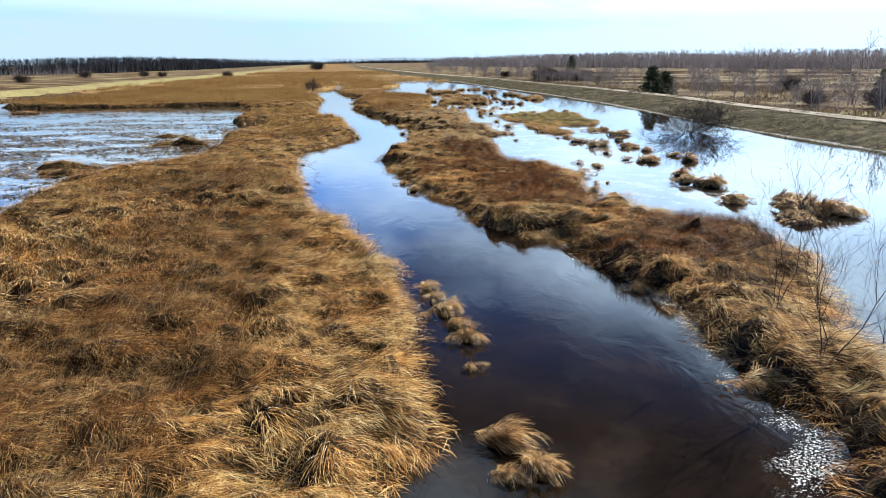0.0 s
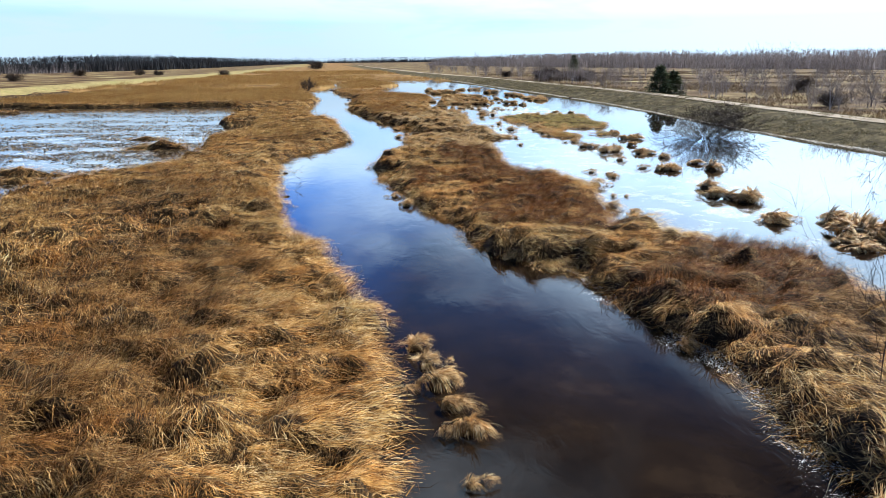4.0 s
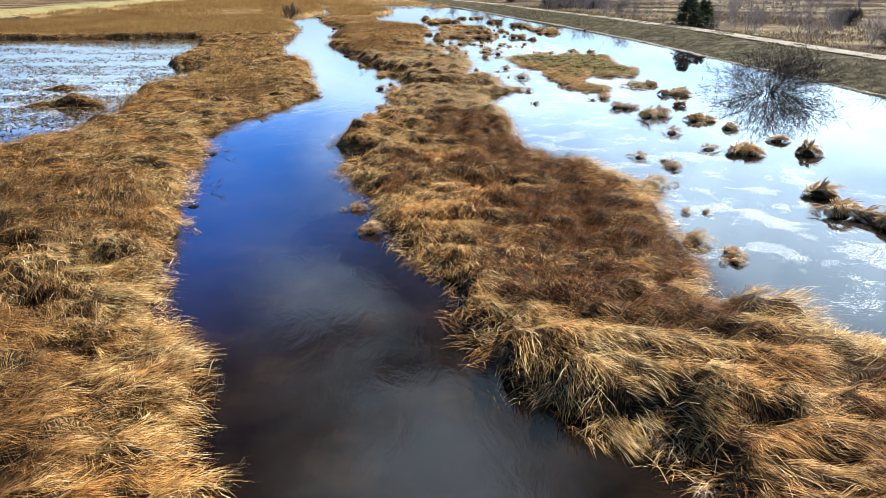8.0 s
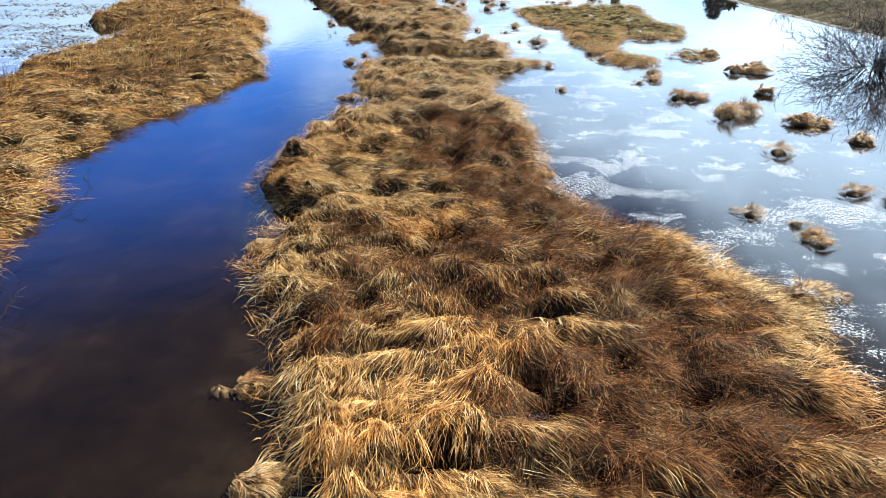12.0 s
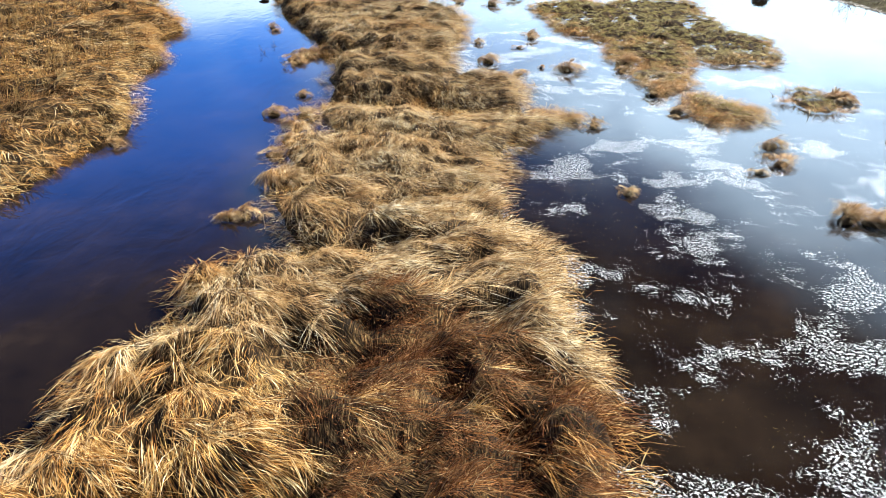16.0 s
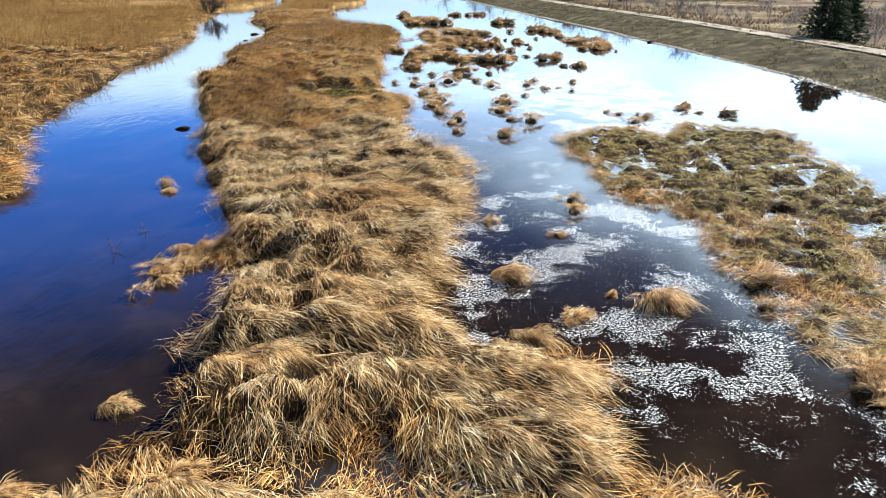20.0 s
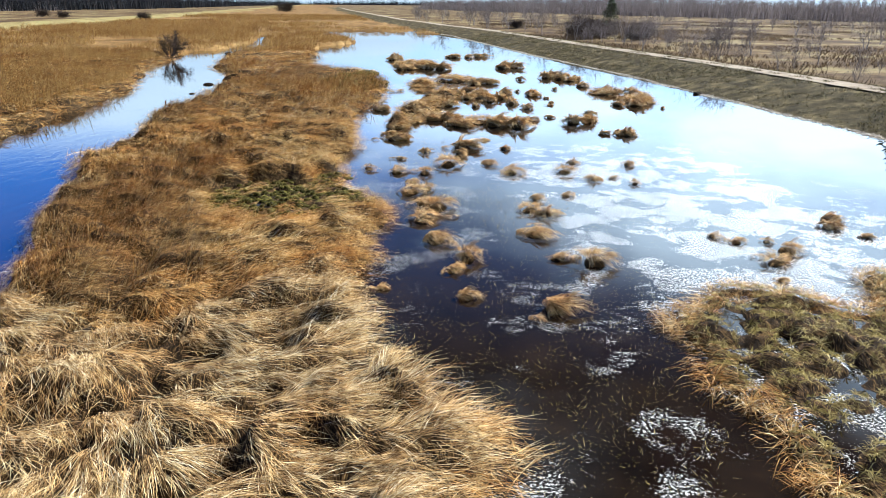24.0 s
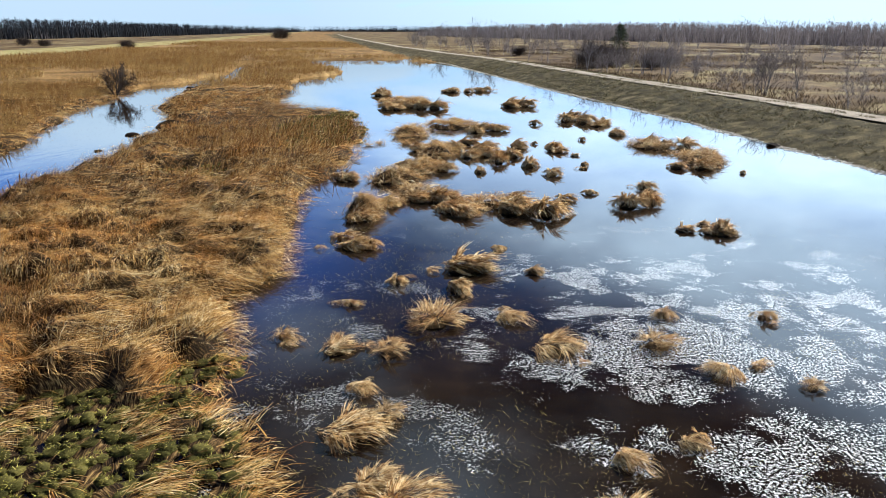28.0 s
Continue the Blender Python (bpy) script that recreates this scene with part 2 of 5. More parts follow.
def water_material(name, ripple, ripple_scale, glints=0.0):
    """Brown peaty water: a smooth surface with faint ripples; where the bottom weeds reach up it is ruffled, and sun
    glints are painted as pale specks.
    """
    m, tr = material(name)
    geo = node(tr, "ShaderNodeNewGeometry")
    mp = node(tr, "ShaderNodeMapping", {"Vector": geo.outputs["Position"], "Scale": (1.0, 0.45, 1.0)})
    n1 = node(tr, "ShaderNodeTexNoise", {"Vector": mp.outputs[0], "Scale": ripple_scale, "Detail": 4.0, "Roughness": 0.6, "Distortion": 0.6})
    patch = node(tr, "ShaderNodeTexNoise", {"Vector": geo.outputs["Position"], "Scale": 0.22, "Detail": 4.0, "Roughness": 0.55})
    amount = node(tr, "ShaderNodeMapRange", {"Value": patch.outputs["Fac"], "From Min": 0.4, "From Max": 0.65, "To Min": 0.25, "To Max": 1.0})
    st = node(tr, "ShaderNodeMath", {0: amount.outputs[0], 1: ripple}, operation="MULTIPLY")
    bp = node(tr, "ShaderNodeBump", {"Height": n1.outputs["Fac"], "Strength": st.outputs[0], "Distance": 0.05})
    normal = bp.outputs[0]
    mud = node(tr, "ShaderNodeTexNoise", {"Vector": geo.outputs["Position"], "Scale": 0.5, "Detail": 6.0, "Roughness": 0.65})
    col = ramp(tr, mud.outputs["Fac"], [(0.3, (0.004, 0.0026, 0.0018)), (0.55, (0.010, 0.0062, 0.0036)), (0.75, (0.021, 0.013, 0.007))])
    rough, gloss = 0.015, 0.5
    if glints:
        at = node(tr, "ShaderNodeAttribute", attribute="shallow")
        z = node(tr, "ShaderNodeTexNoise", {"Vector": geo.outputs["Position"], "Scale": 0.55, "Detail": 5.0, "Roughness": 0.65})
        more = node(tr, "ShaderNodeMath", {0: at.outputs["Fac"], 1: 0.10, 2: -0.07}, operation="MULTIPLY_ADD")
        zz = node(tr, "ShaderNodeMath", {0: z.outputs["Fac"], 1: more.outputs[0]}, operation="ADD")
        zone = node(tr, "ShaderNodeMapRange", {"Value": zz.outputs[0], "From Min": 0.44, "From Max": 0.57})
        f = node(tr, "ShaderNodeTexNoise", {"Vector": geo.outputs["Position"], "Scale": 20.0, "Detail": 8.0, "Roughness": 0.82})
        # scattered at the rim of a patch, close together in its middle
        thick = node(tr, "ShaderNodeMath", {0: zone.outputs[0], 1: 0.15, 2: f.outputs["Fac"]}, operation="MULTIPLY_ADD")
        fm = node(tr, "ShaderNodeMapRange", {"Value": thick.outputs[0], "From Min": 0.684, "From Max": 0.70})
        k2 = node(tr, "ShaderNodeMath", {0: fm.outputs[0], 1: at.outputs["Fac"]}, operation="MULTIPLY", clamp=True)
        b2 = node(tr, "ShaderNodeBump", {"Height": f.outputs["Fac"], "Strength": k2.outputs[0], "Distance": 0.045 * glints, "Normal": normal})
        normal = b2.outputs[0]
        rr = node(tr, "ShaderNodeMapRange", {"Value": k2.outputs[0], "From Min": 0.0, "From Max": 1.0, "To Min": 0.015, "To Max": 0.42})
        rough = rr.outputs[0]
        sp = node(tr, "ShaderNodeMapRange", {"Value": k2.outputs[0], "To Min": 0.5, "To Max": 1.0})
        gloss = sp.outputs[0]
        # sun glints on wet weed, put into the base colour as pale specks
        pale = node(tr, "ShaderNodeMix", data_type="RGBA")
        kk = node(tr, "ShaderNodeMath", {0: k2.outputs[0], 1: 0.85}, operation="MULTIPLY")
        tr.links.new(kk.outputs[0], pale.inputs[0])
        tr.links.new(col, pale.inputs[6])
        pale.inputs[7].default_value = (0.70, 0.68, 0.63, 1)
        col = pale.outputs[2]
    bs = node(tr, "ShaderNodeBsdfPrincipled", {"Base Color": col, "Roughness": rough, "Specular IOR Level": gloss, "IOR": 1.37, "Normal": normal})
    return surface(m, tr, bs.outputs[0])


def bark_material(name, a, b):
    m, tr = material(name)
    tc = node(tr, "ShaderNodeNewGeometry")
    n = node(tr, "ShaderNodeTexNoise", {"Vector": tc.outputs["Position"], "Scale": 9.0, "Detail": 5.0})
    col = ramp(tr, n.outputs["Fac"], [(0.35, a), (0.65, b)])
    bs = node(tr, "ShaderNodeBsdfPrincipled", {"Base Color": col, "Roughness": 0.9, "Specular IOR Level": 0.1})
    return surface(m, tr, bs.outputs[0])


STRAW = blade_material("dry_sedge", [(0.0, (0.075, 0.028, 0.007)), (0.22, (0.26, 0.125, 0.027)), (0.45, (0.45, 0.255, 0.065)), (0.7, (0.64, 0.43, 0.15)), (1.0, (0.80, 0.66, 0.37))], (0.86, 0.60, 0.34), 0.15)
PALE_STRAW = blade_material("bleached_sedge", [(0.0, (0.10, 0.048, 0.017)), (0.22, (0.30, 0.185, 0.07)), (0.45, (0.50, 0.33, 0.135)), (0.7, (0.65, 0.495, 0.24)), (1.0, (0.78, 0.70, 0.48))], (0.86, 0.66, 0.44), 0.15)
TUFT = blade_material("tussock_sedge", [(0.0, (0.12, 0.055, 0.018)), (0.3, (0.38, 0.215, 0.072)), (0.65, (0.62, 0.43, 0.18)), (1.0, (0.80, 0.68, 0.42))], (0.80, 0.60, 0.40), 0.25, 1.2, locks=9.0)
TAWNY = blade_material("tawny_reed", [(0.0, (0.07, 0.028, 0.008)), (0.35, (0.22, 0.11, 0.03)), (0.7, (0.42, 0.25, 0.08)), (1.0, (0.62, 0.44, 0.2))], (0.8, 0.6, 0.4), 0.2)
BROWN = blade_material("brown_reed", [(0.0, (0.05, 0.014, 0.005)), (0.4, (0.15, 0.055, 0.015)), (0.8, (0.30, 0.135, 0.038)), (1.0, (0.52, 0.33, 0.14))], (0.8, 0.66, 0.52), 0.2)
REED = blade_material("golden_reed", [(0.0, (0.2, 0.104, 0.0296)), (0.5, (0.34, 0.207, 0.0629)), (1.0, (0.444, 0.303, 0.118))], (0.55, 0.42, 0.32), 0.3, 0.09)
OLIVE = blade_material("olive_sedge", [(0.0, (0.148, 0.118, 0.0333)), (0.5, (0.34, 0.266, 0.0814)), (1.0, (0.518, 0.429, 0.207))], (0.75, 0.72, 0.45), 0.45)
MOSS = blade_material("green_moss", [(0.0, (0.05, 0.05, 0.008)), (0.6, (0.30, 0.255, 0.045)), (1.0, (0.58, 0.47, 0.13))], (0.7, 0.7, 0.5), 0.2)
TURF = blade_material("winter_turf", [(0.0, (0.035, 0.03, 0.013)), (0.45, (0.10, 0.08, 0.033)), (0.75, (0.24, 0.19, 0.085)), (1.0, (0.46, 0.38, 0.22))], (0.6, 0.65, 0.5), 0.2, 0.3)
TWIG = bark_material("twig_bark", (0.0259, 0.0185, 0.0133), (0.074, 0.0518, 0.037))
BIRCH = bark_material("birch_bark", (0.118, 0.0962, 0.0814), (0.311, 0.281, 0.252))
GREYTWIG = bark_material("grey_twigs", (0.126, 0.0999, 0.0888), (0.237, 0.2, 0.178))
HAZE = blade_material("far_twigs", [(0.0, (0.074, 0.0607, 0.0555)), (0.5, (0.126, 0.105, 0.0962)), (1.0, (0.215, 0.185, 0.17))], (0.75, 0.75, 0.8), 0.45, 0.02)
NEEDLE = blade_material("pine_needles", [(0.0, (0.026, 0.036, 0.02)), (1.0, (0.095, 0.105, 0.055))], (0.7, 0.8, 0.6), 0.2)
THATCH = straw_bed_material("rotten_shaded_thatch")
LEVEE_TURF = soil_material("levee_turf", (0.034, 0.027, 0.012), (0.075, 0.058, 0.025), (0.17, 0.13, 0.06), 2.6)
ROTTEN = blade_material("rotten_weed", [(0.0, (0.0222, 0.0148, 0.0074)), (0.6, (0.0962, 0.0629, 0.0296)), (1.0, (0.266, 0.192, 0.0962))], (0.7, 0.65, 0.55), 0.15)
BLEACHED = blade_material("bleached_straw", [(0.0, (0.333, 0.281, 0.2)), (0.5, (0.518, 0.474, 0.385)), (1.0, (0.651, 0.629, 0.562))], (0.8, 0.75, 0.65), 0.2)
FAR_PINE = blade_material("far_pine", [(0.0, (0.0104, 0.0118, 0.0133)), (0.7, (0.0259, 0.0266, 0.0281)), (1.0, (0.0555, 0.0481, 0.0429))], (0.8, 0.8, 0.85), 0.15, 0.02)
MEADOW = soil_material("dull_meadow", (0.045, 0.026, 0.014), (0.12, 0.078, 0.034), (0.26, 0.215, 0.10), 0.2)
PALE_LEVEE = soil_material("pale_levee_turf", (0.178, 0.141, 0.0555), (0.252, 0.2, 0.0814), (0.2, 0.178, 0.0629), 0.3)
GRAVEL = soil_material("pale_gravel", (0.229, 0.185, 0.13), (0.303, 0.248, 0.178), (0.37, 0.311, 0.229), 1.5)
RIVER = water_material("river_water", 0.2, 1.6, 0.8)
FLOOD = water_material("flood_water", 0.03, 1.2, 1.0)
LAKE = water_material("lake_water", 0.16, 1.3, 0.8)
MOSS_SOIL = soil_material("moss_cushion", (0.02, 0.018, 0.005), (0.06, 0.052, 0.013), (0.14, 0.115, 0.03), 5.0)
ROOTS = soil_material("root_mat", (0.02, 0.012, 0.006), (0.07, 0.042, 0.017), (0.19, 0.12, 0.045), 6.0)
PEAT = soil_material("wet_peat", (0.00888, 0.00592, 0.0037), (0.0185, 0.0118, 0.00666), (0.037, 0.0244, 0.0118), 3.0)

# ---- plan ----
rng = np.random.default_rng(7)


def hash2(i, j, s):
    n = (i.astype(np.int64) * 374761393 + j.astype(np.int64) * 668265263 + s * 974634777) & 0x7FFFFFFF
    n = ((n ^ (n >> 13)) * 1274126177) & 0x7FFFFFFF
    return ((n ^ (n >> 16)) & 0xFFFF) / 65535.0


def vnoise(x, y, scale, s=0):
    """Smooth noise from 0 to 1; scale: metres from lump to lump."""
    x, y = np.asarray(x, float) / scale, np.asarray(y, float) / scale
    i, j = np.floor(x), np.floor(y)
    u, v = x - i, y - j
    u, v = u * u * (3 - 2 * u), v * v * (3 - 2 * v)
    i, j = i.astype(np.int64), j.astype(np.int64)
    a = hash2(i, j, s) * (1 - u) + hash2(i + 1, j, s) * u
    b = hash2(i, j + 1, s) * (1 - u) + hash2(i + 1, j + 1, s) * u
    return a * (1 - v) + b * v


def line(rows):
    ys, xs = np.array(rows, float).T
    return lambda y: np.interp(y, ys, xs)


# banks as x over y: the river's left and right bank, the ridge's far side, the shore of the lake
river_left = line([(-40, 1), (-1.4, -0.5), (0.4, -0.1), (4.6, -0.4), (6.2, -0.7), (8, -1.5), (10.6, -1.7), (13.4, -3), (15.3, -4), (18.2, -5.1),
                   (22.8, -7.4), (26.2, -8.3), (29, -9), (32, -10), (33.5, -9.7), (36, -11.2), (38.5, -12), (40, -10.9), (44, -9.9), (48, -9.4),
                   (50.5, -8.7), (52.5, -8.9), (55, -9.6), (57.5, -10.8), (60, -11), (64, -12.4), (67, -12.9), (71.4, -15.8), (76, -17.4), (80, -18.4),
                   (88, -20), (98, -21.6), (104, -22.4), (116, -24.5), (121, -26.6), (131, -30), (148, -33), (158, -32.5), (172, -31.6), (195, -36), (245, -50), (290, -66), (340, -90)])
river_right = line([(-40, 6), (-1.4, 6), (0.9, 6.9), (2.8, 6.3), (6.1, 6.4), (8.4, 5.9), (10, 5.2), (11.9, 4.5), (14, 3.6), (15.3, 2.6), (16.4, 1.7),
                    (18.2, 0.3), (20.6, 0.3), (21.8, -0.8), (24.5, -2), (27.8, -2.9), (30, -3.9), (32, -4.2), (34, -4.8), (35.4, -5.1), (37.6, -4.9), (39.4, -4.3), (41.5, -3.4),
                    (43.4, -2.6), (44.6, -3.2), (46.4, -3.4), (47.3, -2.9), (48.5, -3.6), (50.7, -3.9), (52.6, -3.9), (54.5, -3.6), (56.2, -4.2), (57.9, -4), (62.8, -5.2),
                    (65, -6.4), (68.4, -7.4), (71.4, -9), (76.6, -10.4), (82, -12.4), (88, -14.9), (94, -15), (101, -16.7), (106, -16.3), (119, -18.4),
                    (126, -20.7), (132, -24), (139, -25.4), (153, -28.1), (167, -27), (185, -32.2), (206, -37), (245, -47), (290, -62), (340, -89)])
ridge_right = line([(-40, 9), (3.4, 9.8), (7, 11), (11.3, 11.5), (15.2, 11.7), (17.3, 9.4), (18.9, 6.7), (21, 6.4), (23.6, 6.8), (27.9, 7.6), (30.4, 6.5),
                    (31.4, 5.8), (32.2, 4.9), (33.4, 4), (34.3, 3.6), (39, 3.3), (43.5, 3), (45.4, 2.3), (47, 2.5), (49, 2.3), (50.9, 4.1), (52, 4.5), (53, 3.3),
                    (54.4, 3.6), (56.3, 3.9), (56.7, 1.9), (57.9, 0.4), (59.3, 1), (63.4, 1.2), (68.8, 1.4), (70.5, -0.2), (71.7, -0.4), (74.1, -1), (76.2, -1.3),
                    (80.6, -1.2), (82.2, -1.9), (85, -2.7), (89.4, -4.2),
                    (92, -3.8), (96.5, -4.6), (100, -5), (106, -4.4), (117, -4.5), (128, -6.6), (132, -12), (145, -15), (158, -18.8), (168, -19), (180, -15), (195, -20), (216, -29), (300, -42), (600, -90)])
lake_shore = line([(-40, -18), (15, -20), (19, -20.5), (26, -21.4), (31, -21), (36, -18.7), (42, -18.4), (46, -19.4), (52, -21.2), (60, -21.6), (68, -25.5), (92, -30.8), (98, -34)])
levee_toe = line([(-400, 76), (-40, 47), (38, 31), (52, 28), (72, 25.5), (92, 23.8), (110, 20.8), (127, 18), (155, 11.7), (185, 6), (210, 1), (240, -8), (275, -16), (300, -23), (600, -83), (4000, -700)])
left_toe = line([(-400, -60), (60, -82), (122, -88), (190, -95), (347, -112), (600, -155), (4000, -760)])
CROWN = 1.2

# islands in the flood: x, y, half width, half length
ISLANDS = [(10.4, 68.5, 4.3, 6.0), (7.6, 72.5, 2.2, 2.6), (12.6, 73.0, 2.6, 3.2), (13.0, 63.0, 2.2, 3.6), (9.3, 61.8, 1.9, 3.4), (8.6, 57.2, 0.9, 1.6), (9.7, 53.5, 1.0, 1.7),
           (13.0, 54.5, 1.0, 1.2), (2.4, 52.4, 2.2, 0.6), (2.2, 55.8, 1.6, 0.8), (-3.3, 42.0, 0.7, 0.7),
           (-2.4, 97.8, 1.0, 1.0), (-1.5, 103.2, 1.1, 0.9), (-0.3, 100.3, 0.9, 0.8), (-2.6, 113.2, 1.3, 1.7), (-0.5, 106.0, 1.0, 1.0), (-1.6, 117.0, 1.4, 1.6), (0.1, 110.6, 1.0, 1.3), (2.3, 99.3, 1.5, 0.6), (1.0, 121.0, 1.6, 1.2), (-3.5, 135.6, 2.0, 1.8), (13.8, 108.4, 0.9, 1.6), (12.3, 112.8, 1.0, 1.0),
           (-22.5, 45.5, 3.0, 0.9), (-25.0, 33.0, 2.6, 0.7), (-30.0, 31.0, 1.8, 0.5), (-24.0, 30.5, 1.4, 0.6), (-52.0, 98.0, 6.0, 2.0), (-60.0, 84.0, 2.0, 1.2), (-27.0, 52.0, 1.6, 0.4)]
# pools in the marsh
POOLS = [(-3.9, 33.0, 0.6, 0.6), (2.9, 56.6, 0.35, 0.45), (-2.5, 43.2, 1.0, 0.5), (-2.9, 47.3, 0.7, 0.45), (-3.3, 10.7, 0.9, 0.4), (-2.3, 10.2, 0.7, 0.3), (-14.4, 13.6, 1.5, 0.9), (-18.0, 16.6, 1.6, 1.0), (-2.5, -1.2, 0.5, 0.5),
         (-3.9, 60.4, 0.7, 0.5), (-3.5, 99.6, 0.7, 3.0), (-2.6, 112.0, 1.2, 4.0), (-2.2, 84.3, 0.9, 1.2), (-12.0, 148.0, 4.2, 15.0), (-22.0, 60.0, 2.0, 6.0)]

# a creek that cuts through the ridge, and a gap between two tufts of its bank
CREEKS = [((-4.2, 52.7), (-2.2, 53.5), (-0.7, 53.5), (0.6, 53.0), (1.8, 52.5), (2.6, 52.3), (3.6, 52.7)), ((-2.9, 50.9), (-3.3, 51.6), (-3.6, 52.8))]


def creek_edge(x, y):
    """Metres from the middle of the nearest creek."""
    d = np.full(np.shape(x), 99.0)
    for row in CREEKS:
        for (ax, ay), (bx, by) in zip(row, row[1:]):
            u = np.clip(((x - ax) * (bx - ax) + (y - ay) * (by - ay)) / ((bx - ax) ** 2 + (by - ay) ** 2), 0, 1)
            d = np.minimum(d, np.hypot(x - ax - u * (bx - ax), y - ay - u * (by - ay)))
    return d


def oval(x, y, o):
    cx, cy, a, b = o
    return (1 - np.sqrt(((x - cx) / a) ** 2 + ((y - cy) / b) ** 2)) * min(a, b)


def shore(x, y):
    """Metres inside the land (below zero: water), roughly, for the marsh alone; and the same for the lake."""
    far = np.clip((y - 110) / 120, 0, 1)
    w = 0.95 + 2.8 * far
    wx = x + w * (vnoise(x, y, 1.6, 1) - 0.5) + 0.45 * w * (vnoise(x, y, 0.6, 2) - 0.5)
    wy = y + 1.3 * (vnoise(x, y, 1.4, 3) - 0.5)
    left = river_left(wy) - wx - 0.22
    lake = np.minimum(np.minimum(lake_shore(wy) - wx, 97 - wy + 6 * (vnoise(x, y, 9, 5) - 0.5)), wx + 200)
    gut = np.minimum(4.0 - np.abs(x - (left_toe(y) + 6 + 7 * (vnoise(x, y, 30, 6) - 0.3))), np.minimum(y - 80, 420 - y))
    left = np.minimum(np.minimum(left, -lake), -gut)
    ridge = np.minimum(np.minimum(wx - river_right(wy), ridge_right(wy) - wx) - 0.15, creek_edge(wx, wy) - 0.34)
    isl = np.full_like(left, -50.0)
    for o in ISLANDS:
        isl = np.maximum(isl, oval(wx, wy, o))
    land = np.maximum(np.maximum(left, ridge), isl)
    for o in POOLS:
        land = np.minimum(land, -oval(wx, wy, o))
    # behind the flood, far off, the marsh closes in
    land = np.maximum(land, np.minimum((y - 232) * 0.3 + 14 * (vnoise(x, y, 22, 8) - 0.5), 5))
    return land


def step(a, b, v):
    t = np.clip((v - a) / (b - a), 0, 1)
    return t * t * (3 - 2 * t)


# patches of upright brown growth: x, y, half width, half length
BROWN_PATCHES = [(6.8, 11.3, 2.0, 2.2), (4.1, 23.0, 2.7, 6.0), (2.6, 31.5, 2.5, 4.2), (1.0, 37.2, 2.3, 3.8), (9.4, 14.0, 2.6, 2.8), (-1.2, 29.5, 0.9, 2.0)]
TAWNY_PATCHES = [(-7.2, 2.5, 3.0, 6.0), (-9.0, 12.5, 3.6, 6.0), (-13.5, 24.0, 5.0, 4.5), (-9.6, 83.0, 2.2, 6.0), (-13.0, 118.0, 4.5, 8.0), (-12.5, 131.0, 3.5, 6.0), (-14.0, 50.0, 2.8, 5.0), (-15.0, 98.0, 1.6, 9.0), (-7.5, 76.0, 1.6, 3.0), (8.6, 9.5, 1.6, 2.5)]
MOSS_PATCHES = [(-4.9, 82.0, 3.2, 2.6), (-7.2, 120.0, 3.2, 9.0), (-10.5, 104.0, 2.2, 1.8), (-3.2, 85.2, 1.2, 1.2)]


def patch_mask(x, y, patches):
    m = np.full(np.shape(x), -9.0)
    for o in patches:
        m = np.maximum(m, oval(x, y, o))
    return step(-0.3, 0.3, m + 1.3 * (vnoise(x, y, 1.5, 41) - 0.5) + 0.9 * (vnoise(x, y, 0.6, 42) - 0.5))


def domes(x, y, cw, ch, seed, lo, hi, broad=1.0):
    """Steep-sided round tops, one to each cell of a jittered grid."""
    i0, j0 = np.floor(x / cw).astype(np.int64), np.floor(y / ch).astype(np.int64)
    best = np.zeros(np.shape(x))
    for di in (-1, 0, 1):
        for dj in (-1, 0, 1):
            i, j = i0 + di, j0 + dj
            px, py = (i + hash2(i, j, seed)) * cw, (j + hash2(i, j, seed + 50)) * ch
            r = broad * (0.55 + 0.4 * hash2(i, j, seed + 70))
            d2 = ((x - px) / (r * cw)) ** 2 + ((y - py) / (r * ch)) ** 2
            best = np.maximum(best, (lo + (hi - lo) * hash2(i, j, seed + 90)) * np.clip(1 - d2, 0, 1) ** 0.5)
    return best


def levee_height(d, plain):
    """The bank's cross section, d metres up from its toe at the water."""
    h = np.interp(d, [-3, 0, 5.0, 5.6, 9.4, 10.0, 14.5], [-0.7, 0.0, CROWN - 0.08, CROWN, CROWN, CROWN - 0.08, 0.0])
    return h + plain * np.clip((d - 10) / 4.5, 0, 1)


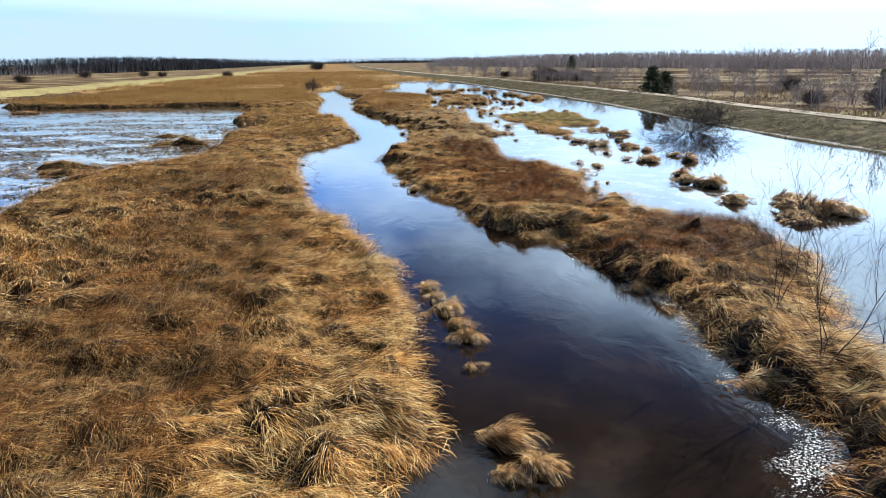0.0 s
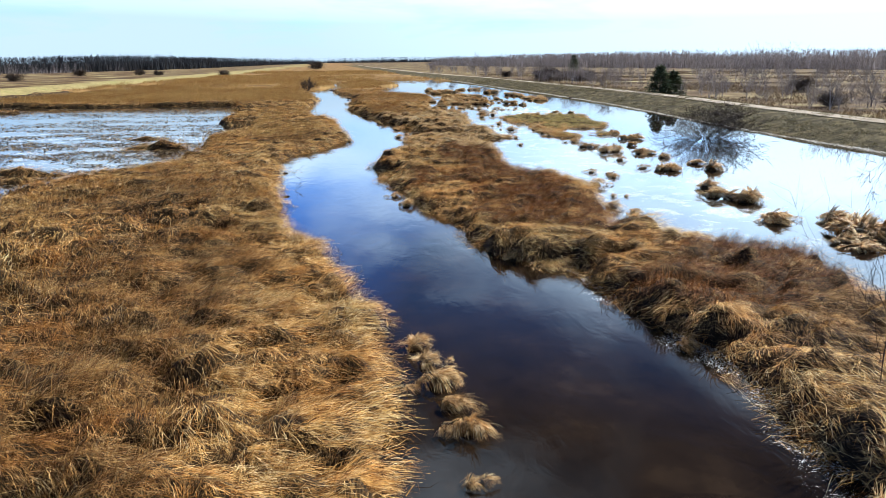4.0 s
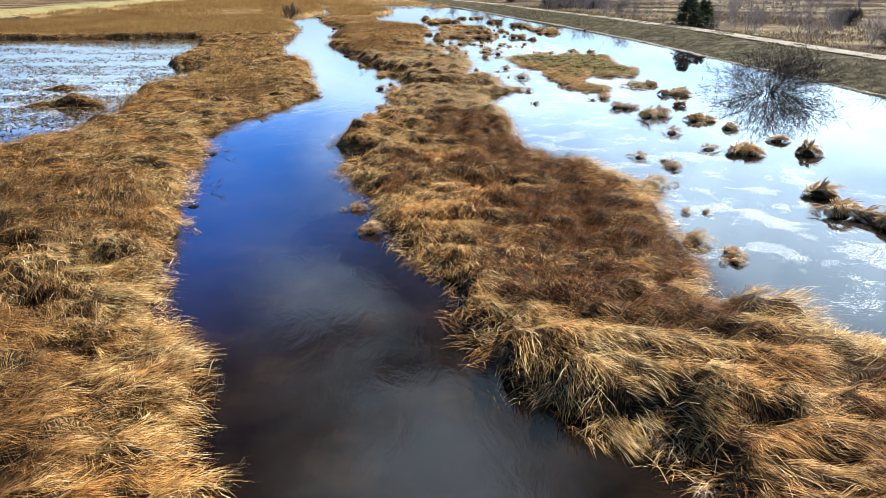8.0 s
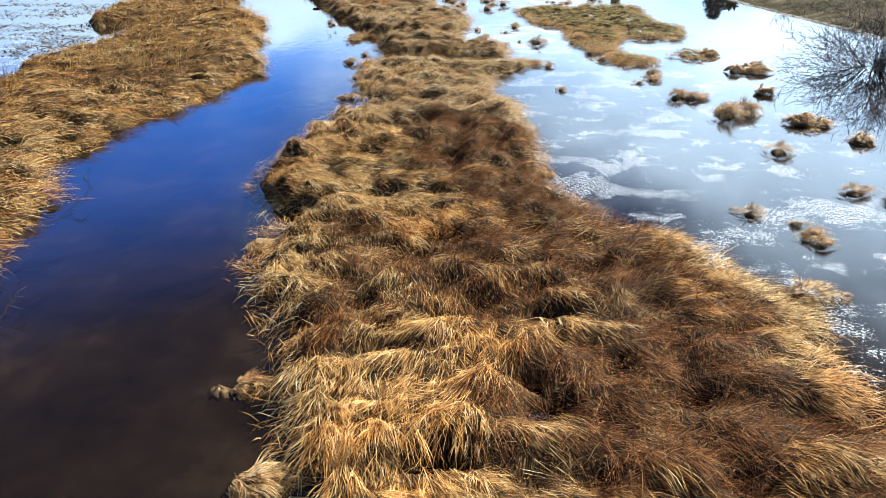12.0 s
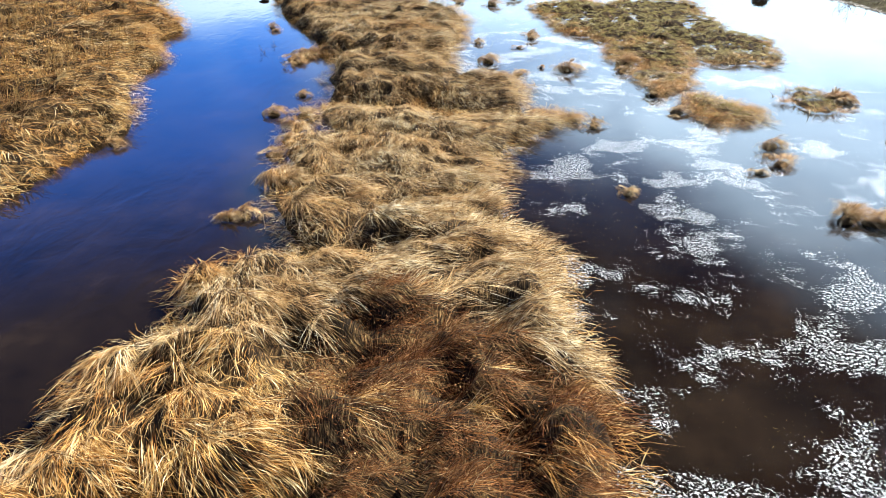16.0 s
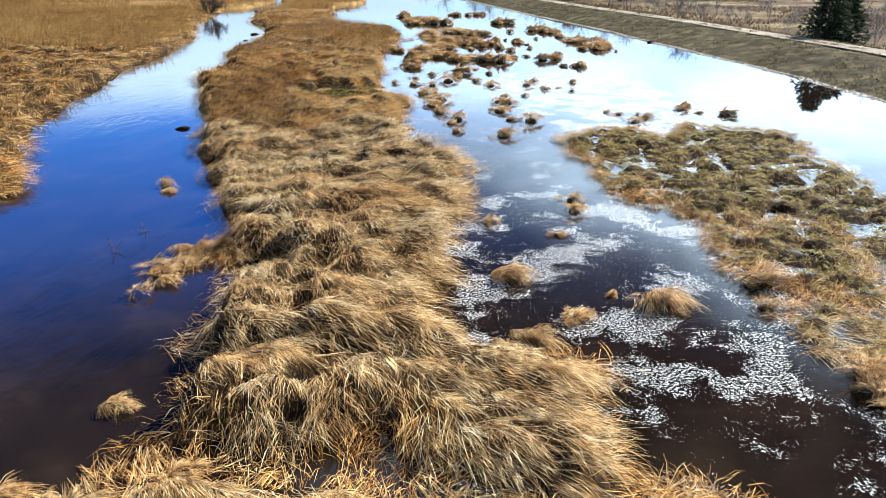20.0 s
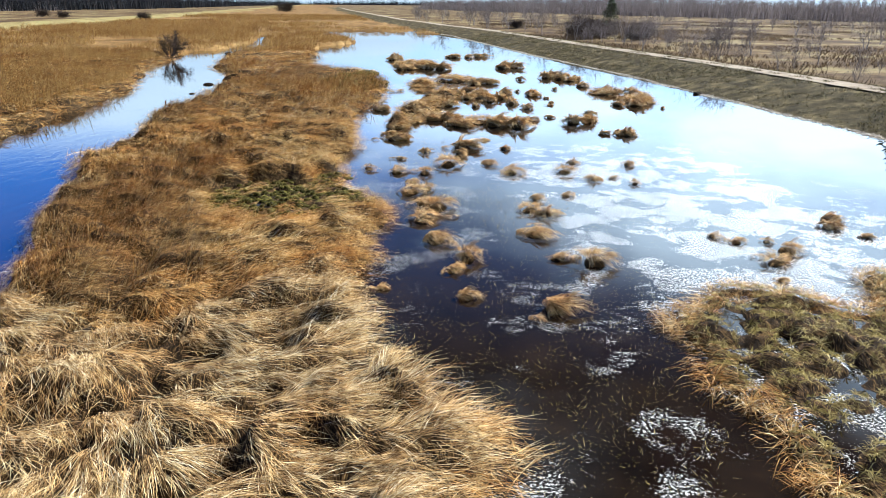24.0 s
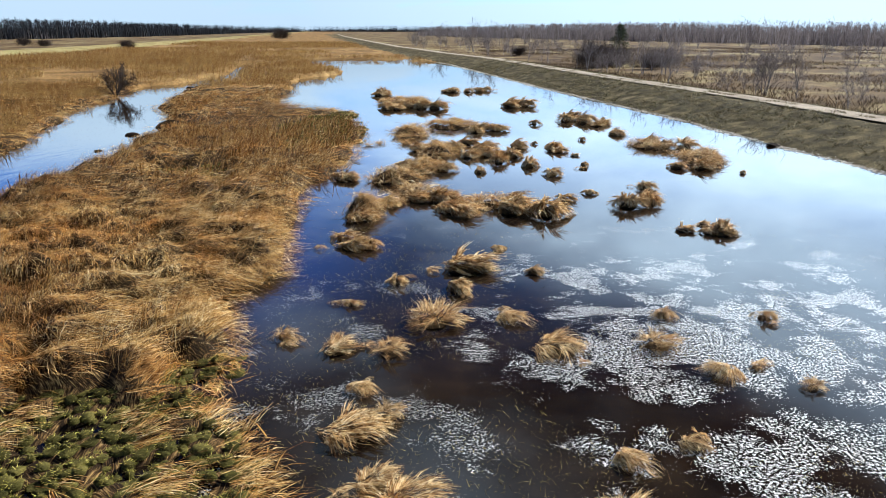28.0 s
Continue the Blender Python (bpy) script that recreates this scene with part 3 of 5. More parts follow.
def ground_height(x, y):
    x, y = np.asarray(x, float), np.asarray(y, float)
    land = shore(x, y)
    # hummocks: shaggy domes side by side, on swells that lie across the valley
    sx, sy = x + 1.2 * vnoise(x, y, 2.6, 13), y + 0.9 * vnoise(x, y, 1.9, 14)
    crest = 1 - np.abs(2 * vnoise(sx * 0.5, sy, 1.05, 11) - 1)
    low = 0.25 + 0.75 * step(0.25, 0.65, vnoise(x, y, 5.5, 15))
    isle = (x > ridge_right(y) + 1.5) & (y > 50) & (y < 80)
    tufts = domes(x, y, 0.62, 0.5, 17, 0.12, 0.52) - 0.24
    waves = 1 - np.abs(2 * vnoise(sx * 0.4, sy, 0.48, 12) - 1)
    mounds = 0.24 * crest ** 1.3 * low + 0.12 * waves ** 1.5 + domes(sx, sy, 1.15, 0.72, 16, 0.0, 0.48) * (0.4 + 0.6 * low) + domes(x, y, 0.6, 0.42, 18, 0.0, 0.28)
    # hollows that bare the dark thatch, drawn out across the valley
    hollows = domes(sx, y, 1.25, 0.62, 27, -0.15, 0.50, 0.5)
    mounds = (mounds - hollows * (1 - patch_mask(x, y, TAWNY_PATCHES) * 0.5)) * (1 - 0.35 * step(95, 115, y))
    mounds = np.where(creek_edge(x, y) < 1.6, mounds * (0.35 + 0.65 * step(0.3, 1.5, creek_edge(x, y))), mounds)
    mossy = patch_mask(x, y, MOSS_PATCHES)
    hum = np.where(isle, tufts, mounds * (1 - mossy) + mossy * (domes(x, y, 0.42, 0.36, 19, 0.10, 0.30) - 0.16)) - 0.04
    marsh = -0.5 + 0.62 * step(-0.5, 0.35, land) + hum * step(0.0, 0.7, land)
    d = x - levee_toe(y) + 0.5 * (vnoise(x, y, 2.2, 21) - 0.5)
    plain = 0.35 + 0.5 * (vnoise(x, y, 30, 22) - 0.5)
    r = np.where(d > -3, levee_height(d, plain) + 0.10 * (vnoise(x, y, 0.9, 23) - 0.5) * (d > 0), -9)
    e = left_toe(y) - x
    q = np.where(e > -3, levee_height(e, plain), -9)
    return np.maximum(marsh, np.maximum(r, q))


def spread(*pieces):
    """Grid lines: (start, end, step) pieces, each growing by its own factor."""
    out = []
    for a, b, s, g in pieces:
        v = a
        while v < b - 1e-6:
            out.append(v)
            v += s
            s *= g
    out.append(pieces[-1][1])
    return np.array(out)


def sheet(name, xs, ys, height, mats, slot):
    X, Y = np.meshgrid(xs, ys)
    Z = height(X, Y)
    co = np.stack([X, Y, Z], -1).reshape(-1, 3)
    nx, ny = len(xs), len(ys)
    i = (np.arange(ny - 1)[:, None] * nx + np.arange(nx - 1)).ravel()
    quads = np.stack([i, i + 1, i + nx + 1, i + nx], 1)
    me = bpy.data.meshes.new(name)
    fill(me, co, quads)
    for m in mats:
        me.materials.append(m)
    mid = co[quads].mean(1)
    me.polygons.foreach_set("material_index", slot(mid[:, 0], mid[:, 1]).astype(np.int32))
    me.polygons.foreach_set("use_smooth", np.ones(len(quads), bool))
    me.update()
    return new(name, me)


def fill(me, co, faces):
    """Faces of one size into a mesh, quickly."""
    n, k = faces.shape
    me.vertices.add(len(co))
    me.vertices.foreach_set("co", np.ascontiguousarray(co, np.float32).ravel())
    me.loops.add(n * k)
    me.loops.foreach_set("vertex_index", np.ascontiguousarray(faces, np.int32).ravel())
    me.polygons.add(n)
    me.polygons.foreach_set("loop_start", np.arange(n, dtype=np.int32) * k)
    me.update(calc_edges=True)


# ---- ground and water ----
gx = np.concatenate([-spread((130, 3200, 6, 1.22))[::-1], spread((-129, -35, 2.5, 1), (-35, -18, 0.6, 1), (-18, -13, 0.42, 1), (-13, 12, 0.2, 1), (12, 16, 0.42, 1), (16, 46, 0.8, 1), (46, 130, 4, 1), (130, 3200, 6, 1.22))])
gy = np.concatenate([spread((-400, -20, 20, 1), (-20, -10, 0.42, 1), (-10, 98, 0.2, 1), (98, 118, 0.42, 1), (118, 220, 1.0, 1), (220, 420, 4, 1), (420, 4200, 10, 1.15))])


def ground_slot(x, y):
    d, e = x - levee_toe(y), left_toe(y) - x
    s = np.zeros(len(x))
    s[d > -0.5] = 1
    s[d > 11.5] = 2
    s[e > -0.5] = 3
    s[e > 11.5] = 2
    s[(y > 150) & (d < -0.5) & (e < -0.5)] = 4
    return s


FAR_MARSH = soil_material("far_marsh_grass", (0.11, 0.062, 0.022), (0.19, 0.11, 0.038), (0.27, 0.17, 0.065), 0.4)


def bare_ground(x, y):
    """The soil lies a hand's width under the matted leaves."""
    marsh = (x - levee_toe(y) < -1) & (left_toe(y) - x < -1) & (y < 152)
    return ground_height(x, y) - np.where(marsh, 0.05, 0.0)


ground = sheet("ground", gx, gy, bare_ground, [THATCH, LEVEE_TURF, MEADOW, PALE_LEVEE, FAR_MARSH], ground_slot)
tagged(ground, "boggy valley floor of matted thatch, grassy banks and dull winter meadows", "ground", kind="structure")


def water(name, left, right, ys, mat, label, n=24, shallow=None):
    """A level sheet of water between two lines, which run under the land."""
    u = np.linspace(0, 1, n)
    X = left(ys)[:, None] * (1 - u) + right(ys)[:, None] * u
    Y = np.repeat(ys[:, None], n, 1)
    co = np.stack([X, Y, np.zeros_like(X)], -1).reshape(-1, 3)
    i = (np.arange(len(ys) - 1)[:, None] * n + np.arange(n - 1)).ravel()
    me = bpy.data.meshes.new(name)
    fill(me, co, np.stack([i, i + 1, i + n + 1, i + n], 1))
    me.materials.append(mat)
    at = me.attributes.new("shallow", "FLOAT", "POINT")
    if shallow:
        at.data.foreach_set("value", shallow(co[:, 0], co[:, 1]).astype(np.float32))
    me.update()
    return tagged(new(name, me), label, "water", kind="structure")


wy = spread((-60, 130, 1.5, 1), (130, 420, 8, 1))
mid_left = lambda y: (np.maximum(lake_shore(np.minimum(y, 98)), river_left(y) - 14) + river_left(y)) / 2
mid_ridge = lambda y: (river_right(y) + ridge_right(y)) / 2
# where weeds break the flood and the pale glint specks are painted
weeds_and_glints = lambda x, y: step(8 + 0.16 * y, 3 + 0.11 * y, x - ridge_right(y)) * (1 + 0.35 * step(62, 72, y) * step(3, 11, x - ridge_right(y)) - 0.6 * step(64, 70, y) * step(9, 3, x - ridge_right(y))) * step(10, 22, y) * step(100, 86, y) * (0.68 + 0.32 * step(52, 64, y))
# painted glint specks also run along the river's right bank
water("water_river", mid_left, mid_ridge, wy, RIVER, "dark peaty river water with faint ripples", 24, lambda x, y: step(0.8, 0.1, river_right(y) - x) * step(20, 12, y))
water("water_flood", mid_ridge, lambda y: levee_toe(y) + 1.2, wy, FLOOD, "calm brown flood water mirroring clouds, weeds and painted sun glints on the surface", 60, weeds_and_glints)
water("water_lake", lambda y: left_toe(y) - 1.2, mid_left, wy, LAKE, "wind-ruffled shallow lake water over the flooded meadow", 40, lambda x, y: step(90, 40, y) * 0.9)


# ---- leaves and blades ----
grid_x, grid_y = np.arange(-72, 22, 0.15), np.arange(-16, 156, 0.15)
GRID = np.maximum(ground_height(*np.meshgrid(grid_x, grid_y)), 0.0)


SLOPE_Y, SLOPE_X = np.gradient(GRID, 0.15)


def downhill(x, y):
    i = np.clip(((x + 72) / 0.15 + 0.5).astype(int), 0, len(grid_x) - 1)
    j = np.clip(((y + 16) / 0.15 + 0.5).astype(int), 0, len(grid_y) - 1)
    return -SLOPE_X[j, i], -SLOPE_Y[j, i]


def box_mean(a, r):
    """The mean over a square of 2 r + 1 cells."""
    for ax in (0, 1):
        c = np.cumsum(np.pad(a, [(r + 1, r) if k == ax else (0, 0) for k in (0, 1)], mode="edge"), ax)
        a = (np.take(c, np.arange(2 * r + 1, c.shape[ax]), ax) - np.take(c, np.arange(0, c.shape[ax] - 2 * r - 1), ax)) / (2 * r + 1)
    return a


RELIEF = GRID - box_mean(GRID, 4)


def relief(x, y):
    """How far a spot stands over its surroundings, in metres."""
    i = np.clip(((x + 72) / 0.15 + 0.5).astype(int), 0, len(grid_x) - 1)
    j = np.clip(((y + 16) / 0.15 + 0.5).astype(int), 0, len(grid_y) - 1)
    return RELIEF[j, i]


def surface_at(x, y):
    """The height of ground or water under the grass, from a fine grid."""
    u, v = np.clip((x + 72) / 0.15, 0, len(grid_x) - 2.001), np.clip((y + 16) / 0.15, 0, len(grid_y) - 2.001)
    i, j = u.astype(int), v.astype(int)
    u, v = u - i, v - j
    return (GRID[j, i] * (1 - u) + GRID[j, i + 1] * u) * (1 - v) + (GRID[j + 1, i] * (1 - u) + GRID[j + 1, i + 1] * u) * v


def blades(root, az, length, width, e0, e1, segs=3, floor=None, twist=0.5, drape=None):
    """Arching tapered leaves as (points, triangles): they leave the root at the elevation e0 and end at e1 (degrees)."""
    n = len(root)
    d = np.stack([np.cos(az), np.sin(az)], 1)
    tw = (rng.random(n) - 0.5) * 2 * twist
    side = np.stack([-np.sin(az) * np.cos(tw), np.cos(az) * np.cos(tw), np.sin(tw)], 1)
    p = root.copy()
    pts = []
    for k in range(segs + 1):
        w = (width * (1.0, 0.9, 0.65, 0.4)[k] if k < segs else 0 * width)[:, None]
        pts.append(p - side * w / 2)
        if k < segs:
            pts.append(p + side * w / 2)
            el = np.radians(e0 + (e1 - e0) * (k + 0.5) / segs)
            s = (length / segs)
            p = p + np.stack([d[:, 0] * np.cos(el) * s, d[:, 1] * np.cos(el) * s, np.sin(el) * s], 1)
            if drape is not None:
                p[:, 2] = np.maximum(p[:, 2], surface_at(p[:, 0], p[:, 1]) + drape)
            elif floor is not None:
                p[:, 2] = np.maximum(p[:, 2], floor)
    m = 2 * segs + 1
    co = np.stack(pts, 1).reshape(-1, 3)
    tri = []
    for k in range(segs - 1):
        a = 2 * k
        tri += [(a, a + 1, a + 3), (a, a + 3, a + 2)]
    tri.append((2 * segs - 2, 2 * segs - 1, 2 * segs))
    faces = (np.arange(n)[:, None, None] * m + np.array(tri)).reshape(-1, 3)
    return co, faces


def merged(name, parts, mat):
    me = bpy.data.meshes.new(name)
    off, cos, fs = 0, [], []
    for co, f in parts:
        cos.append(co)
        fs.append(f + off)
        off += len(co)
    fill(me, np.concatenate(cos), np.concatenate(fs))
    me.materials.append(mat)
    return me


def scatter(x0, x1, y0, y1, gap):
    """Jittered points over a field."""
    xs, ys = np.meshgrid(np.arange(x0, x1, gap), np.arange(y0, y1, gap))
    x = xs.ravel() + (rng.random(xs.size) - 0.5) * gap * 1.1
    y = ys.ravel() + (rng.random(xs.size) - 0.5) * gap * 1.1
    return x, y


def flow(x, y):
    """The way in which the grass has been laid flat, in radians."""
    rr, rl = ridge_right(y), river_right(y)
    u = np.clip((x - (rr + rl) / 2) / np.maximum(rr - rl, 1) * 2, -1, 1)
    base = np.where(x > rl - 0.5, np.radians(-40 + 30 * u) + np.radians(20) * step(55, 70, y), np.radians(-18))
    return base + 1.5 * (vnoise(x, y, 4.5, 31) - 0.5) + 0.9 * (vnoise(x, y, 1.7, 32) - 0.5)


def clumped(x, y, per, size, wide, spread_r, upright=0.0, segs=3, jitter=0.42, mat_share=0.6, fall=0.5):
    """Tufts at x, y: each sends per leaves out and over, combed the way the grass lies; a share of them lies flat as a mat."""
    n = len(x)
    lean = flow(x, y) + (rng.random(n) - 0.5) * 0.6
    big = size * (0.65 + 0.7 * rng.random(n))
    i = np.repeat(np.arange(n), per)
    k = len(i)
    # leaves hang together in locks
    lock = i * 7 + rng.integers(0, 7, k)
    a, r = rng.random(n * 7)[lock] * 2 * math.pi, np.sqrt(rng.random(n * 7))[lock] * spread_r
    turn, rear = rng.normal(0, jitter, n * 7)[lock], rng.random(n * 7)[lock]
    # a tuft is broader across the lean than along it
    ca, sa = np.cos(lean[i]), np.sin(lean[i])
    along, across = r * np.cos(a) * 0.6, r * np.sin(a) * 1.25
    rx, ry = x[i] + along * ca - across * sa + rng.normal(0, 0.2 * spread_r, k), y[i] + along * sa + across * ca + rng.normal(0, 0.2 * spread_r, k)
    # leaves grow on the hummocks; the hollows between are bare, their shade painted into the thatch
    grown = rng.random(k) < 0.10 + 0.90 * step(-0.09, 0.02, relief(rx, ry))
    i, lock, r, rx, ry, ca, sa, turn, rear = (v[grown] for v in (i, lock, r, rx, ry, ca, sa, turn, rear))
    k = len(i)
    lift = surface_at(rx, ry)
    flat = rng.random(k) < mat_share
    root = np.stack([rx, ry, lift - 0.03 + np.where(flat, 0.06 * rng.random(k), 0)], 1)
    # the leaves fall with the slope as well as with the lean
    gx_, gy_ = downhill(rx, ry)
    steep = np.sqrt(gx_ ** 2 + gy_ ** 2) + 1e-6
    pull = fall * np.clip(steep / 0.7, 0, 1) / steep
    az = np.arctan2(sa + pull * gy_, ca + pull * gx_) + turn + rng.normal(0, 0.45 * jitter, k)
    ln = big[i] * (0.6 + 0.6 * rng.random(k)) * np.where(flat, 1.15, 0.85)
    e0 = np.where(flat, 4 + 14 * rng.random(k) + 30 * rear ** 2, 50 + 25 * rng.random(k) + upright * 14)
    e1 = np.where(flat, -34 + 28 * rng.random(k), -60 + 45 * rng.random(k) + upright * (85 + 20 * rng.random(k)))
    return blades(root, az, ln, wide * (0.5 + 0.8 * rng.random(k)), e0, e1, segs, None, 0.45, 0.008 + 0.05 * rng.random(k) ** 1.5)


def leaf_bits(x, y, per, size, lo, hi):
    """Small curled dead leaves hung at all heights over dead stems."""
    k = len(x) * per
    i = np.repeat(np.arange(len(x)), per)
    rx, ry = x[i] + rng.normal(0, 0.28, k), y[i] + rng.normal(0, 0.28, k)
    h = surface_at(rx, ry) + lo + (hi - lo) * rng.random(k) ** 1.3 * (0.5 + 0.8 * vnoise(rx, ry, 0.8, 45))
    return blades(np.stack([rx, ry, h], 1), rng.random(k) * 6.28, size * (0.5 + rng.random(k)), size * 0.32 * (0.5 + rng.random(k)), 70 * rng.normal(0, 0.7, k), 40 * rng.normal(0, 1, k), 2, None, 1.5)


def grass_field(label, x0, x1, y0, y1, gap, per, size, wide, segs=3, spread_r=0.5):
    x, y = scatter(x0, x1, y0, y1, gap)
    d, e = x - levee_toe(y), left_toe(y) - x
    ok = (shore(x, y) > 0.02) & (d < -1.0) & (e < -1.0)
    x, y = x[ok], y[ok]
    brown, moss, tawny = (patch_mask(x, y, p) > q for p, q in ((BROWN_PATCHES, 0.5), (MOSS_PATCHES, 0.5), (TAWNY_PATCHES, 0.2 + 0.8 * rng.random(len(x)))))
    olive = (x > ridge_right(y) + 1.5) & (y > 58) & (y < 80)
    brown &= rng.random(len(x)) < 0.88
    moss &= rng.random(len(x)) < 0.8
    pale = (x > river_right(y)) & (vnoise(x, y, 6, 59) < 0.05 + 0.85 * step(34, 42, y) * step(78, 68, y))
    plain = ~(brown | moss | olive | tawny)
    for name, sel, mat, up, sz, pr, wd, share, text in (
            ("matted_grass", plain & pale, PALE_STRAW, 0.0, size, per, wide, 0.86, "bleached pale sedge laid flat in combed waves"),
            ("matted_grass", plain & ~pale, STRAW, 0.0, size, per, wide, 0.86, "straw-gold sedge laid flat in combed waves"),
            ("tawny_grass", tawny & ~(moss | brown), TAWNY, 0.35, size * 1.1, per, wide, 0.62, "taller tawny grass still half upright"),
            ("brown_reeds", brown & ~moss, BROWN, 0.5, size * 0.95, per, wide * 0.75, 0.4, "rust-brown stems and curled leaves of dead marsh plants")):
        if sel.sum() < 3:
            continue
        bits = [clumped(x[sel], y[sel], max(pr, 3), sz, wd, spread_r, up, segs, 0.28, share)]
        if name == "brown_reeds" and gap < 0.6:
            bits.append(leaf_bits(x[sel], y[sel], 60, 0.042, 0.0, 0.42))
        tagged(new(name, merged(name, bits, mat)), text + label, "grass", kind="stuff")


grass_field(" along the river", -9.5, 12.5, -12, 60, 0.5, 135, 0.56, 0.0078, 2, 0.42)
grass_field(" along the river", -13.5, 16, 60, 98, 0.5, 130, 0.62, 0.0078, 2, 0.42)
grass_field(" towards the lake", -64, -9.5, -12, 60, 0.62, 44, 0.7, 0.016, 2)
grass_field(" towards the old meander", -64, -13.5, 60, 98, 0.75, 38, 0.75, 0.020, 2)
grass_field(" farther up the valley", -70, 20, 98, 150, 0.85, 34, 0.85, 0.022, 2, 0.7)


def edge_fringe(label, x0, x1, y0, y1, gap, per, size, wide):
    """Leaves that hang over the banks into the water."""
    x, y = scatter(x0, x1, y0, y1, gap)
    s = shore(x, y)
    ok = (s > -0.12) & (s < 0.32) & ((y < 90) | (x < ridge_right(y) + 0.5))
    x, y = x[ok], y[ok]
    # the way to the water
    e = 0.3
    gx_, gy_ = shore(x - e, y) - shore(x + e, y), shore(x, y - e) - shore(x, y + e)
    i = np.repeat(np.arange(len(x)), per)
    k = len(i)
    rx, ry = x[i] + rng.normal(0, 0.14, k), y[i] + rng.normal(0, 0.14, k)
    az = np.arctan2(gy_, gx_)[i] + rng.normal(0, 0.5, len(x))[i] + rng.normal(0, 0.3, k)
    co = blades(np.stack([rx, ry, np.maximum(surface_at(rx, ry), 0.03) + 0.16 * rng.random(k)], 1), az, size * (0.5 + 0.8 * rng.random(k)), wide * (0.6 + 0.8 * rng.random(k)), 5 + 35 * rng.random(k), -75 + 35 * rng.random(k), 2, 0.008 + 0.03 * rng.random(k))
    tagged(new("bank_fringe", merged("bank_fringe", [co], STRAW)), label, "grass", kind="stuff")


edge_fringe("dead sedge leaves hanging over the bank into the river", -16, 12, -8, 98, 0.3, 22, 0.42, 0.007)
edge_fringe("dead sedge leaves hanging over the far banks", -34, 8, 98, 140, 0.6, 20, 0.6, 0.016)


def standing_stalks(label, x0, x1, y0, y1, gap, per, size, wide, mat, keep):
    """Thin dead stems that still stand over the matted grass, bowed by the wind."""
    x, y = scatter(x0, x1, y0, y1, gap)
    ok = (shore(x, y) > 0.15) & keep(x, y)
    x, y = x[ok], y[ok]
    i = np.repeat(np.arange(len(x)), per)
    k = len(i)
    rx, ry = x[i] + rng.normal(0, gap * 0.35, k), y[i] + rng.normal(0, gap * 0.35, k)
    az = flow(x, y)[i] + 0.5 + rng.normal(0, 0.45, k)
    co = blades(np.stack([rx, ry, surface_at(rx, ry) - 0.02], 1), az, size * (0.5 + 0.8 * rng.random(k)), wide * (0.6 + 0.8 * rng.random(k)), 66 + 18 * rng.random(k), 5 + 35 * rng.random(k), 2, None, 0.8)
    tagged(new("standing_stalks", merged("standing_stalks", [co], mat)), label, "grass", kind="stuff")


standing_stalks("fine golden stalks still standing over the flattened sedge", -24, -2, -8, 46, 0.42, 18, 0.6, 0.005, STRAW, lambda x, y: (x < river_left(y)) & (vnoise(x, y, 3.2, 57) > 0.42))
standing_stalks("long golden stalks combed over by the wind", -16, 0, 72, 118, 0.45, 16, 0.62, 0.007, STRAW, lambda x, y: (x > river_right(y)) & (x < ridge_right(y)) & (vnoise(x, y, 3.5, 60) > 0.36) & (patch_mask(x, y, MOSS_PATCHES) < 0.3))
standing_stalks("fine golden stalks still standing along the ridge", -14, 9, 14, 72, 0.48, 10, 0.42, 0.006, STRAW, lambda x, y: (x > river_right(y)) & (x < ridge_right(y)) & (vnoise(x, y, 2.6, 58) > 0.5))


def small_tufts(name, label, x0, x1, y0, y1, gap, per, size, wide, mat, keep):
    """Many small tufts, each a burst of short leaves."""
    x, y = scatter(x0, x1, y0, y1, gap)
    ok = (shore(x, y) > -0.15) & keep(x, y)
    x, y = x[ok], y[ok]
    big = 0.6 + 0.8 * rng.random(len(x))
    i = np.repeat(np.arange(len(x)), per)
    k = len(i)
    a, r = rng.random(k) * 2 * math.pi, rng.random(k) * gap * 0.26
    rx, ry = x[i] + r * np.cos(a), y[i] + r * np.sin(a)
    az = np.arctan2(np.sin(a) - 0.35, np.cos(a) + 0.1) + rng.normal(0, 0.4, k)
    co = blades(np.stack([rx, ry, surface_at(rx, ry) - 0.02 + 0.06 * big[i]], 1), az, size * big[i] * (0.6 + 0.7 * rng.random(k)), wide * (0.6 + 0.8 * rng.random(k)), 25 + 50 * rng.random(k), -70 + 50 * rng.random(k), 2, None, 0.6, 0.01 + 0.03 * rng.random(k))
    tagged(new(name, merged(name, [co], mat)), label, "grass", kind="stuff")


def islet(x, y):
    """Small islets in the flood, past the ridge."""
    olive = (x > ridge_right(y) + 1.5) & (x > 3) & (y > 50) & (y < 80)
    return (x > ridge_right(y) + 0.3) & (x < levee_toe(y) - 2) & ~olive & (shore(x, y) > -0.05)


small_tufts("islet_sedge", "golden sedge covering small islets in the flood", -14, 20, 10, 98, 0.24, 30, 0.40, 0.009, TUFT, islet)
small_tufts("islet_sedge", "golden sedge covering islets farther up the flood", -20, 20, 98, 150, 0.34, 30, 0.55, 0.016, TUFT, islet)
small_tufts("olive_sedge", "short olive sedge tufts with wet gaps on a flooded island", 4, 17, 50, 80, 0.19, 18, 0.17, 0.012, OLIVE, lambda x, y: (x > ridge_right(y) + 1.5) & (relief(x, y) > -0.04) & (surface_at(x, y) > 0.03))
small_tufts("island_straw", "bleached straw tufts along the edge of a flooded island", 4, 17, 50, 80, 0.42, 44, 0.42, 0.008, STRAW, lambda x, y: (x > ridge_right(y) + 1.5) & (shore(x, y) < 0.2 + 1.6 * vnoise(x, y, 3, 47) ** 2))


